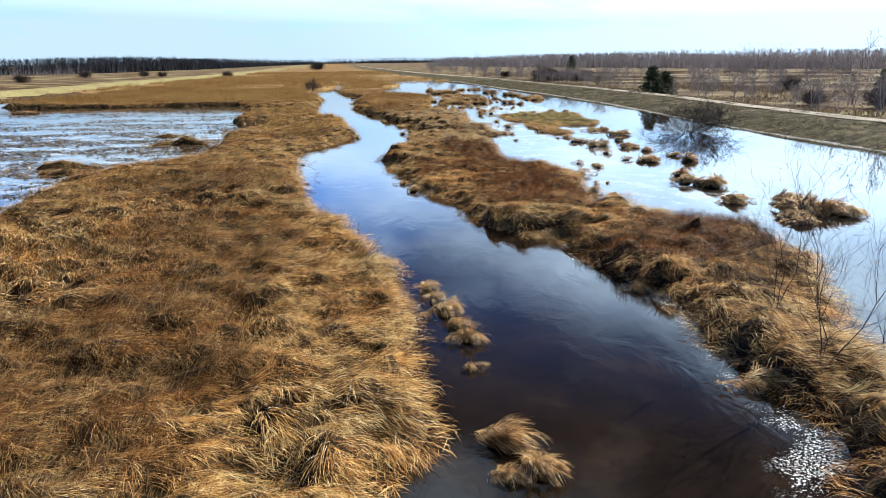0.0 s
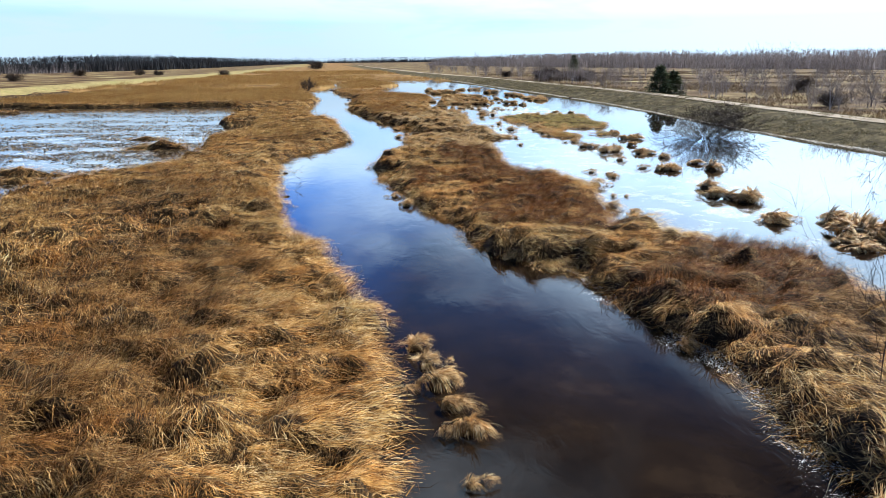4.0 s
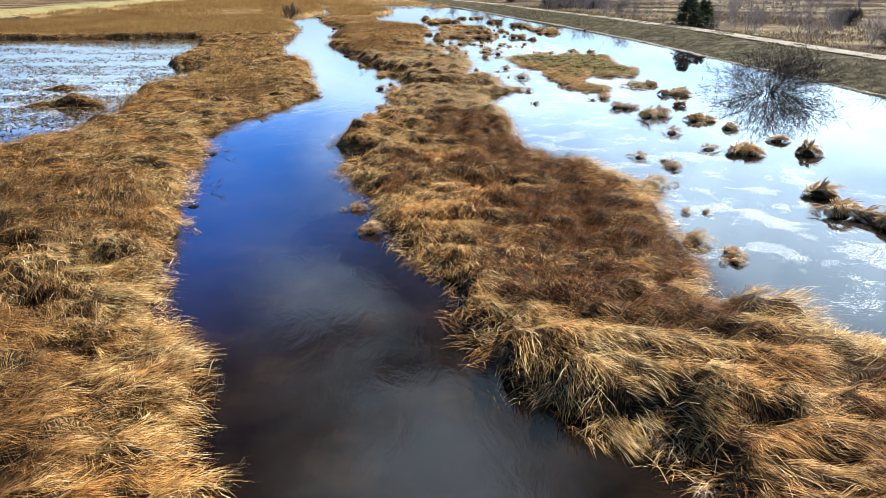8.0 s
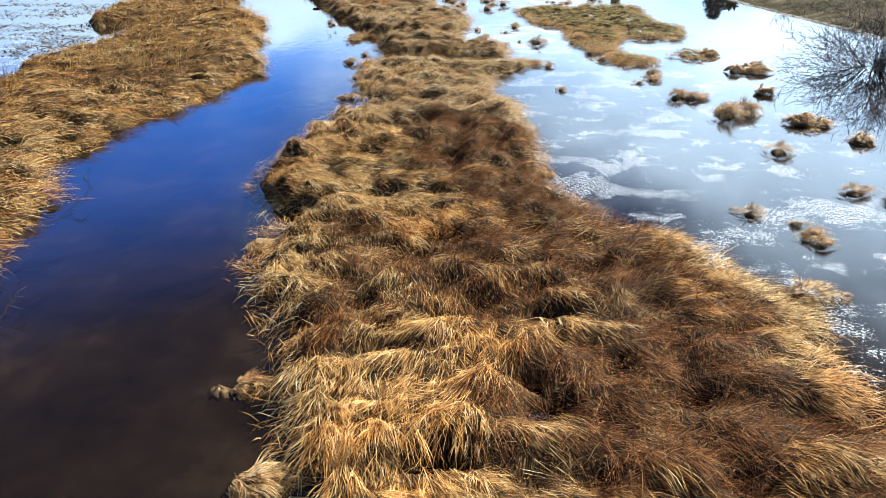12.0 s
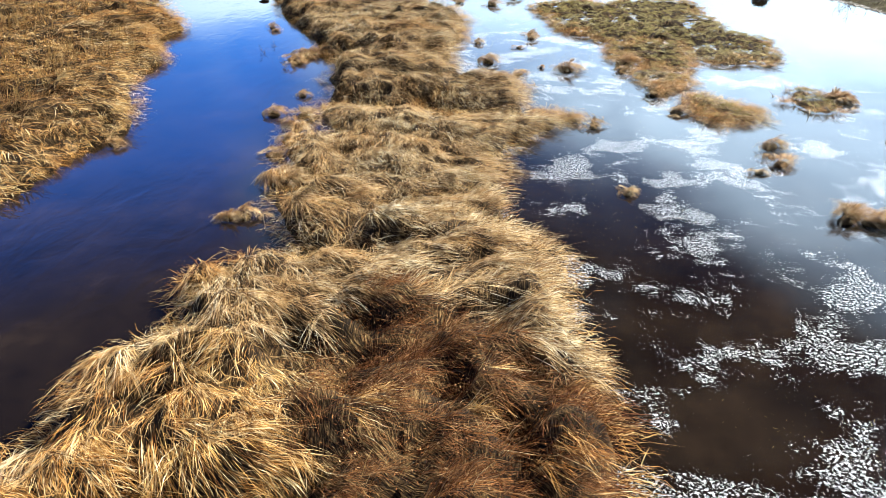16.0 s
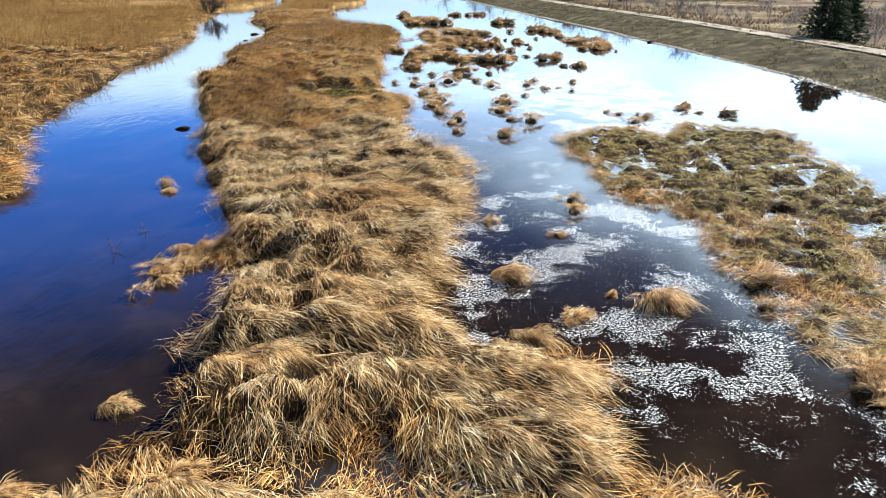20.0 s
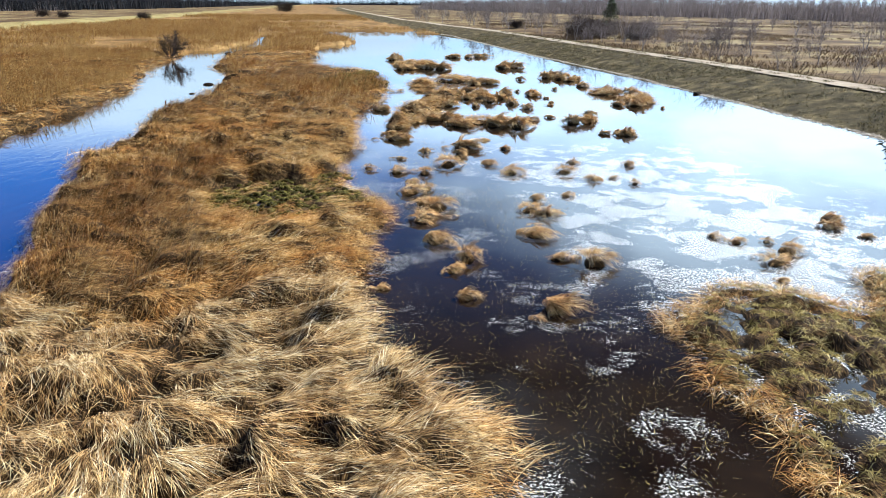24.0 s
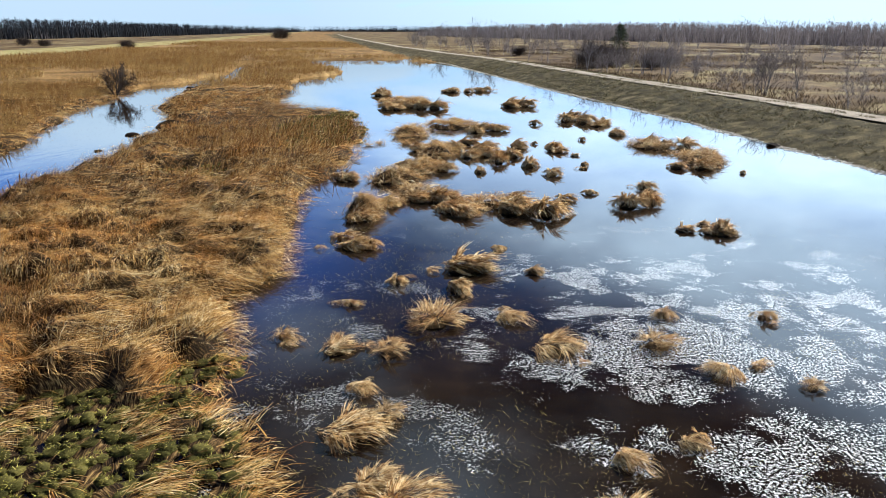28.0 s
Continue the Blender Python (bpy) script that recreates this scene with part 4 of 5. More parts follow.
def moss_cushions(x0, x1, y0, y1, gap):
    """Low rounded cushions with wet gaps between them, each with a fuzz of tiny leaves."""
    x, y = scatter(x0, x1, y0, y1, gap)
    ok = (patch_mask(x, y, MOSS_PATCHES) > 0.4) & (shore(x, y) > -0.2) & (rng.random(len(x)) < 0.8)
    x, y = x[ok], y[ok]
    n = len(x)
    r, h = gap * (0.3 + 0.45 * rng.random(n) ** 1.5), 0.03 + 0.09 * rng.random(n) ** 1.5
    z = np.maximum(np.minimum(surface_at(x, y), 0.1), 0.0) - 0.03
    rings = [(1.0, 0.0), (0.92, 0.45), (0.62, 0.85), (0.0, 1.0)]
    q = np.arange(7) * 2 * math.pi / 7
    pts = []
    for s, lift in rings[:-1]:
        w = (0.8 + 0.4 * rng.random((n, 7))) * s * r[:, None]
        pts.append(np.stack([x[:, None] + w * np.cos(q), y[:, None] + w * np.sin(q), (z + lift * h)[:, None] + 0.02 * rng.random((n, 7))], -1))
    co = np.concatenate(pts + [np.stack([x, y, z + h], 1)[:, None]], 1).reshape(-1, 3)
    tri = []
    for k in range(2):
        for s in range(7):
            c, d = 7 * k + s, 7 * k + (s + 1) % 7
            tri += [(c, d, d + 7), (c, d + 7, c + 7)]
    tri += [(14 + s, 14 + (s + 1) % 7, 21) for s in range(7)]
    faces = (np.arange(n)[:, None, None] * 22 + np.array(tri)).reshape(-1, 3)
    ob = new("moss", merged("moss", [(co, faces)], MOSS_SOIL))
    ob.data.polygons.foreach_set("use_smooth", np.ones(len(faces), bool))
    tagged(ob, "low wet olive moss cushions with dark gaps between them", "moss", kind="stuff")
    i = np.repeat(np.arange(n), 30)
    k = len(i)
    a, u = rng.random(k) * 6.28, np.sqrt(rng.random(k))
    root = np.stack([x[i] + r[i] * u * np.cos(a), y[i] + r[i] * u * np.sin(a), z[i] + h[i] * np.sqrt(np.clip(1 - u ** 2 * 0.9, 0, 1))], 1)
    fuzz = blades(root, a + rng.normal(0, 0.6, k), 0.04 + 0.06 * rng.random(k), 0.007 + 0.007 * rng.random(k), 10 + 60 * rng.random(k), -20 + 40 * rng.random(k), 1, None, 0.8)
    tagged(new("moss_fuzz", merged("moss_fuzz", [fuzz], MOSS)), "tiny yellow-green leaves on the moss cushions", "moss", kind="stuff")


moss_cushions(-16, 0, 78, 132, 0.21)


def reed_stand(name, label, x0, x1, y0, y1, gap, per, size, wide, mat, keep=None, group=""):
    """Standing reeds: stiff stems with a little bend."""
    x, y = scatter(x0, x1, y0, y1, gap)
    d, e = x - levee_toe(y), left_toe(y) - x
    ok = (shore(x, y) > 0.1) & (d < -2) & (e < -2)
    if keep is not None:
        ok &= keep(x, y)
    x, y = x[ok], y[ok]
    if len(x) < 3:
        return
    i = np.repeat(np.arange(len(x)), per)
    k = len(i)
    rx, ry = x[i] + rng.normal(0, gap * 0.4, k), y[i] + rng.normal(0, gap * 0.4, k)
    tall = size * (0.55 + 0.9 * vnoise(rx, ry, 9, 51))
    root = np.stack([rx, ry, ground_height(x, y)[i]], 1)
    az = np.radians(-30) + rng.normal(0, 0.8, k)
    co = blades(root, az, tall * (0.6 + 0.5 * rng.random(k)), wide * (0.6 + 0.8 * rng.random(k)), 70 + 16 * rng.random(k), 10 + 45 * rng.random(k), 2, None, 1.4)
    tagged(new(name, merged(name, [co], mat)), label, "reeds", kind="stuff")


reed_stand("golden_reeds", "tall golden reed bed standing along the far bank", -82, -22, 98, 150, 0.85, 15, 1.1, 0.03, REED, lambda x, y: (x < river_left(y) - 1.0))
reed_stand("golden_reeds", "tall golden reed bed behind the lake", -100, 10, 150, 240, 1.4, 14, 1.2, 0.055, REED, lambda x, y: vnoise(x, y, 16, 52) > 0.25)
reed_stand("golden_reeds", "distant reed beds filling the valley floor", -140, 10, 240, 420, 2.5, 12, 1.3, 0.10, REED, lambda x, y: vnoise(x, y, 24, 53) > 0.35)
reed_stand("brown_reeds", "darker tawny reeds standing beside the upper river", -24, -5, 100, 165, 0.7, 12, 0.75, 0.026, TAWNY, lambda x, y: (x > river_right(y) + 0.5) & (vnoise(x, y, 7, 54) > 0.52))
reed_stand("lake_reeds", "thin reed fringe between lake and river", -24, -12, 38, 96, 0.9, 9, 0.9, 0.025, REED, lambda x, y: vnoise(x, y, 5, 55) > 0.5)


# ---- tussocks standing in the water ----
def part(name, me, parent, label="", at=None):
    ob = new(name, me)
    ob.parent = parent
    if at is not None:
        ob.matrix_basis = at
    if label:
        ob["label"] = label
    return ob


def mound_mesh(seed, mat, radius=0.36, flat=0.75):
    bm = bmesh.new()
    bmesh.ops.create_icosphere(bm, subdivisions=2, radius=radius)
    for v in bm.verts:
        k = 1 + 0.35 * (noise.noise(v.co * 2.2 + Vector((seed, 0, 0))))
        v.co = Vector((v.co.x * k, v.co.y * k, max(v.co.z * flat * k, -0.18)))
    me = bpy.data.meshes.new("root_mound")
    bm.to_mesh(me)
    bm.free()
    me.materials.append(mat)
    return me


def tussock_mesh(kind, seed, broad=1.0):
    """A mop of unit radius: leaves that lie over a dome, drawn to one side by the flood, with a few loose wisps."""
    g = np.random.default_rng(seed)
    lean = np.radians(-80 + 110 * g.random())
    cl, sl = math.cos(lean), math.sin(lean)
    bits = []
    for locks, per, top, loose, l0, l1, pull in ((30, 15, 0.56, 4, 0.36, 0.7, 0.9), (8, 12, 0.40, 28, 0.5, 0.9, 1.1), (10, 12, 0.5, -4, 0.5, 0.95, 1.9)):
        # leaves hang together in locks
        i = np.repeat(np.arange(locks), per)
        n = len(i)
        ca, cr = g.random(locks)[i] * 2 * math.pi, (top * np.sqrt(g.random(locks)))[i]
        x, y = cr * np.cos(ca) + g.normal(0, 0.06, n), cr * np.sin(ca) + g.normal(0, 0.06, n)
        a, r = np.arctan2(y, x), np.sqrt(x * x + y * y)
        lump = 1 + 0.3 * np.sin(2 * a + seed) * (r / 0.66)
        u = np.clip(r / 0.68, 0, 0.95)
        z = 0.42 * np.sqrt(1 - u ** 2) * (0.8 + 0.35 * g.random(locks))[i]
        slope = np.degrees(np.arctan(0.42 / 0.68 * u / np.sqrt(1 - u ** 2)))
        p = pull * (1.5, 0.8, 2.2)[kind % 3]
        az = np.arctan2(np.sin(ca) * (0.12 + cr) + p * sl * 0.5, np.cos(ca) * (0.12 + cr) + p * cl * 0.5) + g.normal(0, 0.35, locks)[i] + g.normal(0, 0.16, n)
        up = 18 if kind % 3 == 1 else 0
        e0 = -slope + loose + up + (38 * g.random(locks) ** 1.5)[i] + 14 * g.random(n)
        ln = (l0 + (l1 - l0) * g.random(locks))[i] * (0.75 + 0.4 * g.random(n)) * (1.0, 0.95, 1.2)[kind % 3]
        bits.append(blades(np.stack([x * lump, y * lump, z], 1), az, ln, broad * (0.007 + 0.009 * g.random(n)), e0, np.maximum(e0 - 50 - 25 * g.random(n), -88), 2, 0.010 + 0.04 * g.random(n)))
    return merged("tussock", bits, TUFT)


TUSSOCKS = [tussock_mesh(k, 100 + k) for k in range(9)]
COARSE = [tussock_mesh(k, 120 + k, 3.2) for k in range(9)]  # coarse-leaved sedge up the valley and beside the bank
MOUNDS = [mound_mesh(k * 3.1, ROOTS) for k in range(3)]
CLODS = [mound_mesh(k * 3.1, PEAT, 0.5, 0.5) for k in range(3)]
ROWS = [
    [(-4.8, 52.6, 0.42), (-3.8, 52.5, 0.40), (-3.8, 51.3, 0.48), (-3.8, 50.2, 0.42), (-4, 49.1, 0.36), (-2.7, 51.9, 0.36), (-4.3, 54.7, 0.32), (-2.7, 53.1, 0.42), (3.6, 52.6, 0.36), (4.6, 52.4, 0.40), (5.3, 52, 0.28), (-4, 45.2, 0.34), (-3.6, 42.4, 0.50), (-4, 33.9, 0.40), (-3.9, 31.4, 0.45)],
    [(1.1, -1.1, 0.32), (1.7, -1, 0.40), (1.1, -0.1, 0.50), (6.6, 2.2, 0.59), (0.6, 2.9, 0.20), (0.6, 4.5, 0.38), (0, 6.3, 0.50), (-0.3, 7.2, 0.42), (0.3, 5.4, 0.36), (5.6, 8.1, 0.34), (-0.6, 8.2, 0.42), (11.1, 11.2, 0.42), (14.5, 17.3, 0.94), (16.4, 18.2, 1.54), (7.8, 18.6, 0.45), (15.6, 20.9, 0.60), (13.2, 21, 0.87), (7.9, 21.9, 0.28), (8, 22.3, 0.31), (8, 22.7, 0.32), (7.2, 23.4, 0.59), (-2, 24.1, 0.50), (13.4, 25.7, 1.31), (8.5, 26.1, 0.20), (-2.7, 26.2, 0.35), (7.9, 26.2, 0.20), (13, 28, 0.67), (7.6, 29.1, 0.60), (9.1, 31.6, 0.27), (9.1, 32.2, 0.36), (9, 32.8, 0.20), (8.2, 33.4, 0.38)],
    [(15.5, 34.1, 0.64), (12.9, 34.5, 0.99), (11.6, 34.9, 0.47), (3.2, 36.3, 0.33), (15.3, 36.7, 0.51), (11, 38.4, 0.50), (14.1, 39.4, 0.47), (13, 41.6, 0.85), (-3.4, 42, 0.63), (11.3, 43.1, 1.14), (-3.7, 45.3, 0.42), (9.9, 45.5, 0.76), (13.6, 46.2, 0.48), (5.2, 46.8, 0.28), (-3.3, 47.4, 0.89), (8.9, 48.2, 0.20), (9.7, 48.8, 0.50), (-8.6, 49.7, 0.34), (10, 50.2, 0.46), (14.2, 51, 1.12), (5.2, 51.7, 0.26), (8.2, 53.3, 0.42), (14.1, 54.6, 0.77), (8.5, 55.8, 0.85), (2.5, 56.9, 0.50), (3.4, 57.9, 0.39), (7.5, 58.5, 0.33), (5.4, 58.7, 0.61), (4.4, 59, 0.20), (-5.6, 59.5, 0.75)],
    [(7.9, 59.7, 0.65), (2.3, 59.8, 0.52), (-4.8, 61.3, 0.80), (3.8, 62.5, 0.20), (2, 63.3, 0.36), (4.5, 64.4, 0.43), (4.6, 65.4, 0.37), (-7.8, 65.7, 0.27), (-8.1, 66.3, 0.38), (14.1, 78.8, 0.55), (12.9, 79.1, 0.27), (12.3, 80, 0.35), (12.7, 80.8, 0.31)],
    [(2.4, 93.6, 0.26), (-2, 93.8, 0.88), (8.7, 95.6, 0.40), (9.6, 95.6, 0.80), (10.2, 96.3, 0.26), (9.6, 96.4, 0.21), (-2.3, 96.8, 0.60), (0.7, 98, 0.42), (2.5, 98.3, 1.61), (4.1, 98.4, 0.49), (7.7, 99, 0.63), (0.8, 99.2, 0.99), (-1.6, 99.3, 0.88), (8.6, 99.3, 0.51), (-0.2, 99.8, 0.78), (3.4, 99.9, 0.45), (5.4, 99.9, 0.42), (8.7, 100, 0.65), (6.6, 101, 0.35), (9.2, 102.1, 0.50), (-1.5, 103, 0.50), (-3.5, 103.5, 0.89), (5.6, 104.7, 0.46), (2.3, 105.2, 0.33)],
    [(14.6, 105.3, 0.22), (-0.6, 105.6, 1.08), (7.3, 106.1, 0.21), (11.9, 106.6, 0.59), (13.1, 106.7, 0.74), (4.8, 106.7, 0.59), (7.5, 106.9, 0.30), (3.4, 107.9, 0.58), (13.9, 108.2, 0.89), (14.4, 109.1, 0.64), (1.8, 109.2, 0.52), (4.2, 109.3, 0.63), (0.6, 109.5, 0.45), (3.2, 109.6, 0.83), (7.5, 109.7, 0.23), (2.9, 110.5, 0.46), (6.8, 111, 0.52), (1.8, 111.1, 1.28), (-0.7, 111.3, 0.95), (6.7, 111.9, 0.57), (4.7, 112.4, 0.65), (6.8, 112.6, 0.55), (12.3, 112.6, 1.35), (1.8, 113.4, 0.67), (5.8, 113.5, 0.25), (8.9, 115.1, 0.27), (11.5, 117.6, 0.74), (3.3, 119.5, 1.15), (6.9, 122.5, 0.41), (11.1, 122.7, 1.05)],
    [(1.3, 124, 0.63), (10.7, 124.6, 1.37), (10.2, 126.7, 0.68), (-4.1, 131.4, 1.45), (-2.4, 133.7, 1.76), (7.4, 134.4, 1.87), (-5.9, 144.6, 1.49), (1.1, 148.4, 1.25), (4.2, 150.1, 1.28)],
    [(-0.7, 83.6, 0.72), (-0.1, 84.1, 0.31), (1.3, 91.6, 0.70), (1.1, 90.1, 0.50), (0.6, 88.1, 0.69), (2.3, 88.3, 0.48), (3.1, 86.7, 0.68), (-0.3, 86.5, 0.45), (-1.4, 86.6, 0.51), (-0.7, 85, 0.34), (5.3, 86.9, 0.52), (6.3, 85.8, 0.42), (8.2, 88.4, 0.32), (7.7, 85.2, 0.25), (3.7, 82.9, 0.36), (4.8, 83.3, 0.29), (-0.2, 82.2, 0.44), (3.2, 91.4, 0.27), (7, 86, 0.21), (-2.6, 87.2, 0.35), (5.9, 88.5, 0.32), (-1.5, 89.1, 0.30), (-0.5, 90.6, 0.33), (3.1, 73.8, 0.58), (1.1, 74.4, 0.33), (4.5, 76.7, 0.63), (3.6, 77, 0.35), (3.2, 79, 0.61), (3.3, 81.5, 0.47), (3.8, 81.1, 0.46), (0.8, 76.1, 0.38), (1.2, 77, 0.53), (0.3, 78.4, 0.59), (-0.1, 80.3, 0.74), (0.3, 81.7, 0.64), (-0.9, 74.9, 0.22), (8.9, 78.5, 0.26), (9.3, 76.9, 0.47), (10, 77.8, 0.44), (8.9, 75.7, 0.16), (9.8, 78.6, 0.23), (8.4, 79, 0.20)],
]
TUSSOCK_LABELS = ("shaggy straw-coloured sedge tussock standing in flood water", "upright golden sedge tussock rising from the flood water", "swept-over bleached sedge tussock lying on the water")
count = 0


def tussock_pose(x, y, r):
    s = max(r, 0.2) * 1.05
    return Matrix.LocRotScale((x, y, 0.0), Euler((0, 0, rng.normal(0, 0.5))), (s * rng.uniform(1.0, 1.45), s * rng.uniform(0.8, 1.1), s ** 0.9 * rng.uniform(0.7, 1.2) * (1.35 if y < 12 else 1.0)))


fringe = []
for row in ROWS:
    for x, y, r in row:
        # a broad hummock is a crowd of tufts grown together
        main = [(x, y, r)] if r < 0.75 else [(x + rng.normal(0, 0.5) * r, y + rng.normal(0, 0.35) * r, rng.uniform(0.5, 0.65) * r) for _ in range(4)]
        for px, py, pr in main:
            k = count % 9
            top = new("tussock", (COARSE if py > 90 or px > 12 else TUSSOCKS)[k])
            top.matrix_basis = tussock_pose(px, py, pr)
            tagged(top, TUSSOCK_LABELS[k % 3], "tussock", "tussocks in the flood")
            part("root_mound", MOUNDS[k % 3], top, "matted brown root mound")
            count += 1
        # seedling tufts crowd round it
        for _ in range(int(rng.integers(0, 2))):
            a = rng.random() * 6.28
            fringe.append((int(rng.integers(0, 9)), tussock_pose(x + math.cos(a) * r * 1.25, y + math.sin(a) * r * 1.1, r * rng.uniform(0.25, 0.5))))


def points_of(me):
    co = np.empty(len(me.vertices) * 3, np.float32)
    me.vertices.foreach_get("co", co)
    ix = np.empty(len(me.loops), np.int32)
    me.loops.foreach_get("vertex_index", ix)
    return co.reshape(-1, 3), ix.reshape(-1, 3)


SHAPES = [points_of(m) for m in TUSSOCKS]
bits = []
for k, m in fringe:
    co, f = SHAPES[k]
    rot = np.array(m)
    bits.append((co[: len(co) // 10 * 5] @ rot[:3, :3].T + rot[:3, 3], f[: len(co) // 10 * 3]))
tagged(new("seedling_tufts", merged("seedling_tufts", bits, TUFT)), "small young sedge tufts round the tussocks", "grass", kind="stuff")

# black clods of turf fallen from the bank
for n, (x, y, r) in enumerate(((-19.0, 116.3, 0.7), (-18.2, 110.5, 0.4), (-17.6, 118.5, 0.45), (-10.6, 74.4, 0.5), (-18.4, 121.5, 0.4), (-20.0, 124.5, 0.5), (-28.5, 152, 0.7), (19.8, 113.4, 0.75), (-9.9, 33.6, 0.35), (-8.1, 26.4, 0.3))):
    ob = new("peat_clod", CLODS[n % 3])
    ob.matrix_basis = Matrix.LocRotScale((x, y, -0.02), Euler((0.2, 0.1, n)), (r * 1.3, r * 1.1, r * 0.9))
    tagged(ob, "black clod of peat lying in the water", "peat clod", "fallen clods")


# ---- weeds breaking the surface ----
def stubble(name, label, x, y, size, wide, mat, stand=75.0, segs=2):
    n = len(x)
    root = np.stack([x, y, np.full(n, -0.02)], 1)
    az = rng.random(n) * 2 * math.pi
    co = blades(root, az, size * (0.5 + rng.random(n)), wide * (0.6 + 0.8 * rng.random(n)), stand * (1 - 0.75 * rng.random(n)), 20 - 40 * rng.random(n), segs, 0.006 + 0 * az)
    tagged(new(name, merged(name, [co], mat)), label, "water weed", kind="stuff")


x, y = scatter(-5, 18, 15, 100, 0.06)
ok = (shore(x, y) < -0.05) & (x > ridge_right(y) - 0.3) & (rng.random(len(x)) < 0.95 * weeds_and_glints(x, y) * (0.3 + 0.7 * step(54, 64, y)) * step(0.52, 0.66, vnoise(x, y, 2.3, 61)) * (0.3 + 0.7 * step(0.3, 0.6, vnoise(x, y, 0.7, 62))))
stubble("water_weeds", "broken straw stalks and weeds poking through shallow flood water", x[ok], y[ok], 0.085, 0.009, OLIVE, 60.0, 1)
x, y = scatter(-5, 10, 60, 96, 0.075)
ok = (shore(x, y) < -0.05) & (x > ridge_right(y) - 0.3) & (rng.random(len(x)) < 0.55 * step(9, 3, x - ridge_right(y)) * step(0.42, 0.62, 0.5 * vnoise(x, y, 1.9, 66) + 0.5 * vnoise(x, y, 0.5, 67)))
stubble("water_weeds", "short olive and straw stalks standing thick in the shallows beside the ridge", x[ok], y[ok], 0.13, 0.011, OLIVE, 60.0, 1)
x, y = -75 + 63 * rng.random(460000), 4 + 92 * rng.random(460000) ** 1.15
ok = (shore(x, y) < -0.05) & (x < lake_shore(y)) & (rng.random(len(x)) < 0.95 * step(0.36, 0.6, 0.6 * vnoise(x * 0.35, y, 2.4, 63) + 0.4 * vnoise(x * 0.5, y, 0.7, 64)) * (0.3 + 0.7 * step(75, 35, y)))
stubble("lake_weeds", "brown weed stalks scattered over the shallow lake", x[ok], y[ok], 0.32, 0.09, ROTTEN, 30.0, 1)
x, y = scatter(-36, 14, -12, 118, 0.22)
s = shore(x, y)
ok = (s < 0.05) & (s > -0.35) & (rng.random(len(x)) < 0.5)
stubble("bank_litter", "dead leaves trailing in the water along the banks", x[ok], y[ok], 0.34, 0.016, STRAW)

# pale wrack along the waterline of the bank
y = 20 + 210 * rng.random(30000)
x = levee_toe(y) - 0.05 + 0.5 * (vnoise(0 * y, y, 2.2, 65) - 0.5) + rng.normal(0, 0.22, len(y))
stubble("wrack", "pale washed-up straw along the foot of the flood bank", x, y, 0.32, 0.10, BLEACHED, 14.0, 1)

# ---- levee: turf tufts and the track on its crown ----
x, y = scatter(-20, 46, 25, 200, 0.32)
d = x - levee_toe(y)
ok = (d > 0.2) & (d < 13.5) & ~((d > 6.2) & (d < 7.15)) & ~((d > 7.8) & (d < 8.75)) & ~((d > 7.1) & (d < 7.85) & (vnoise(x, y, 1.3, 73) < 0.45))
x, y = x[ok], y[ok]
tuft = vnoise(x, y, 0.9, 74) * 0.6 + vnoise(x, y, 3.5, 75) * 0.5
ok = rng.random(len(x)) < 0.15 + 0.85 * step(0.45, 0.65, tuft)
x, y, tuft = x[ok], y[ok], tuft[ok]
i = np.repeat(np.arange(len(x)), 7)
k = len(i)
rx, ry = x[i] + rng.normal(0, 0.13, k), y[i] + rng.normal(0, 0.10, k)
co = blades(np.stack([rx, ry, np.maximum(ground_height(rx, ry) - 0.02, np.where((rx - levee_toe(ry) > 5.8) & (rx - levee_toe(ry) < 9), CROWN + 0.07, -9))], 1), rng.random(k) * 6.28, (0.10 + 0.2 * rng.random(k)) * (0.6 + 0.8 * tuft[i]), 0.025 + 0.03 * rng.random(k), 62 + 0 * rx, 10 + 0 * rx, 1)
tagged(new("levee_turf", merged("levee_turf", [co], TURF)), "short olive and straw turf on the flood bank", "grass", kind="stuff")


def ribbon(name, d0, d1, z, mat, label, wob):
    ys = np.concatenate([np.arange(-40, 260, 1.5), np.arange(260, 900, 8)])
    X0 = levee_toe(ys) + d0 + 0.5 * (vnoise(ys, 0 * ys + wob, 3, 71) - 0.5)
    X1 = levee_toe(ys) + d1 + 0.5 * (vnoise(ys, 0 * ys + wob, 3, 72) - 0.5)
    n = len(ys)
    co = np.concatenate([np.stack([X0, ys, 0 * ys + z], 1), np.stack([(X0 + X1) / 2, ys, 0 * ys + z - 0.02], 1), np.stack([X1, ys, 0 * ys + z], 1)])
    i = np.arange(n - 1)
    f = np.concatenate([np.stack([i, i + n, i + n + 1, i + 1], 1), np.stack([i + n, i + 2 * n, i + 2 * n + 1, i + n + 1], 1)])
    me = bpy.data.meshes.new(name)
    fill(me, co, f)
    me.materials.append(mat)
    return tagged(new(name, me), label, "track", kind="structure")


ribbon("track", 6.25, 8.7, CROWN + 0.09, GRAVEL, "pale worn gravel farm track on the flood bank", 1)


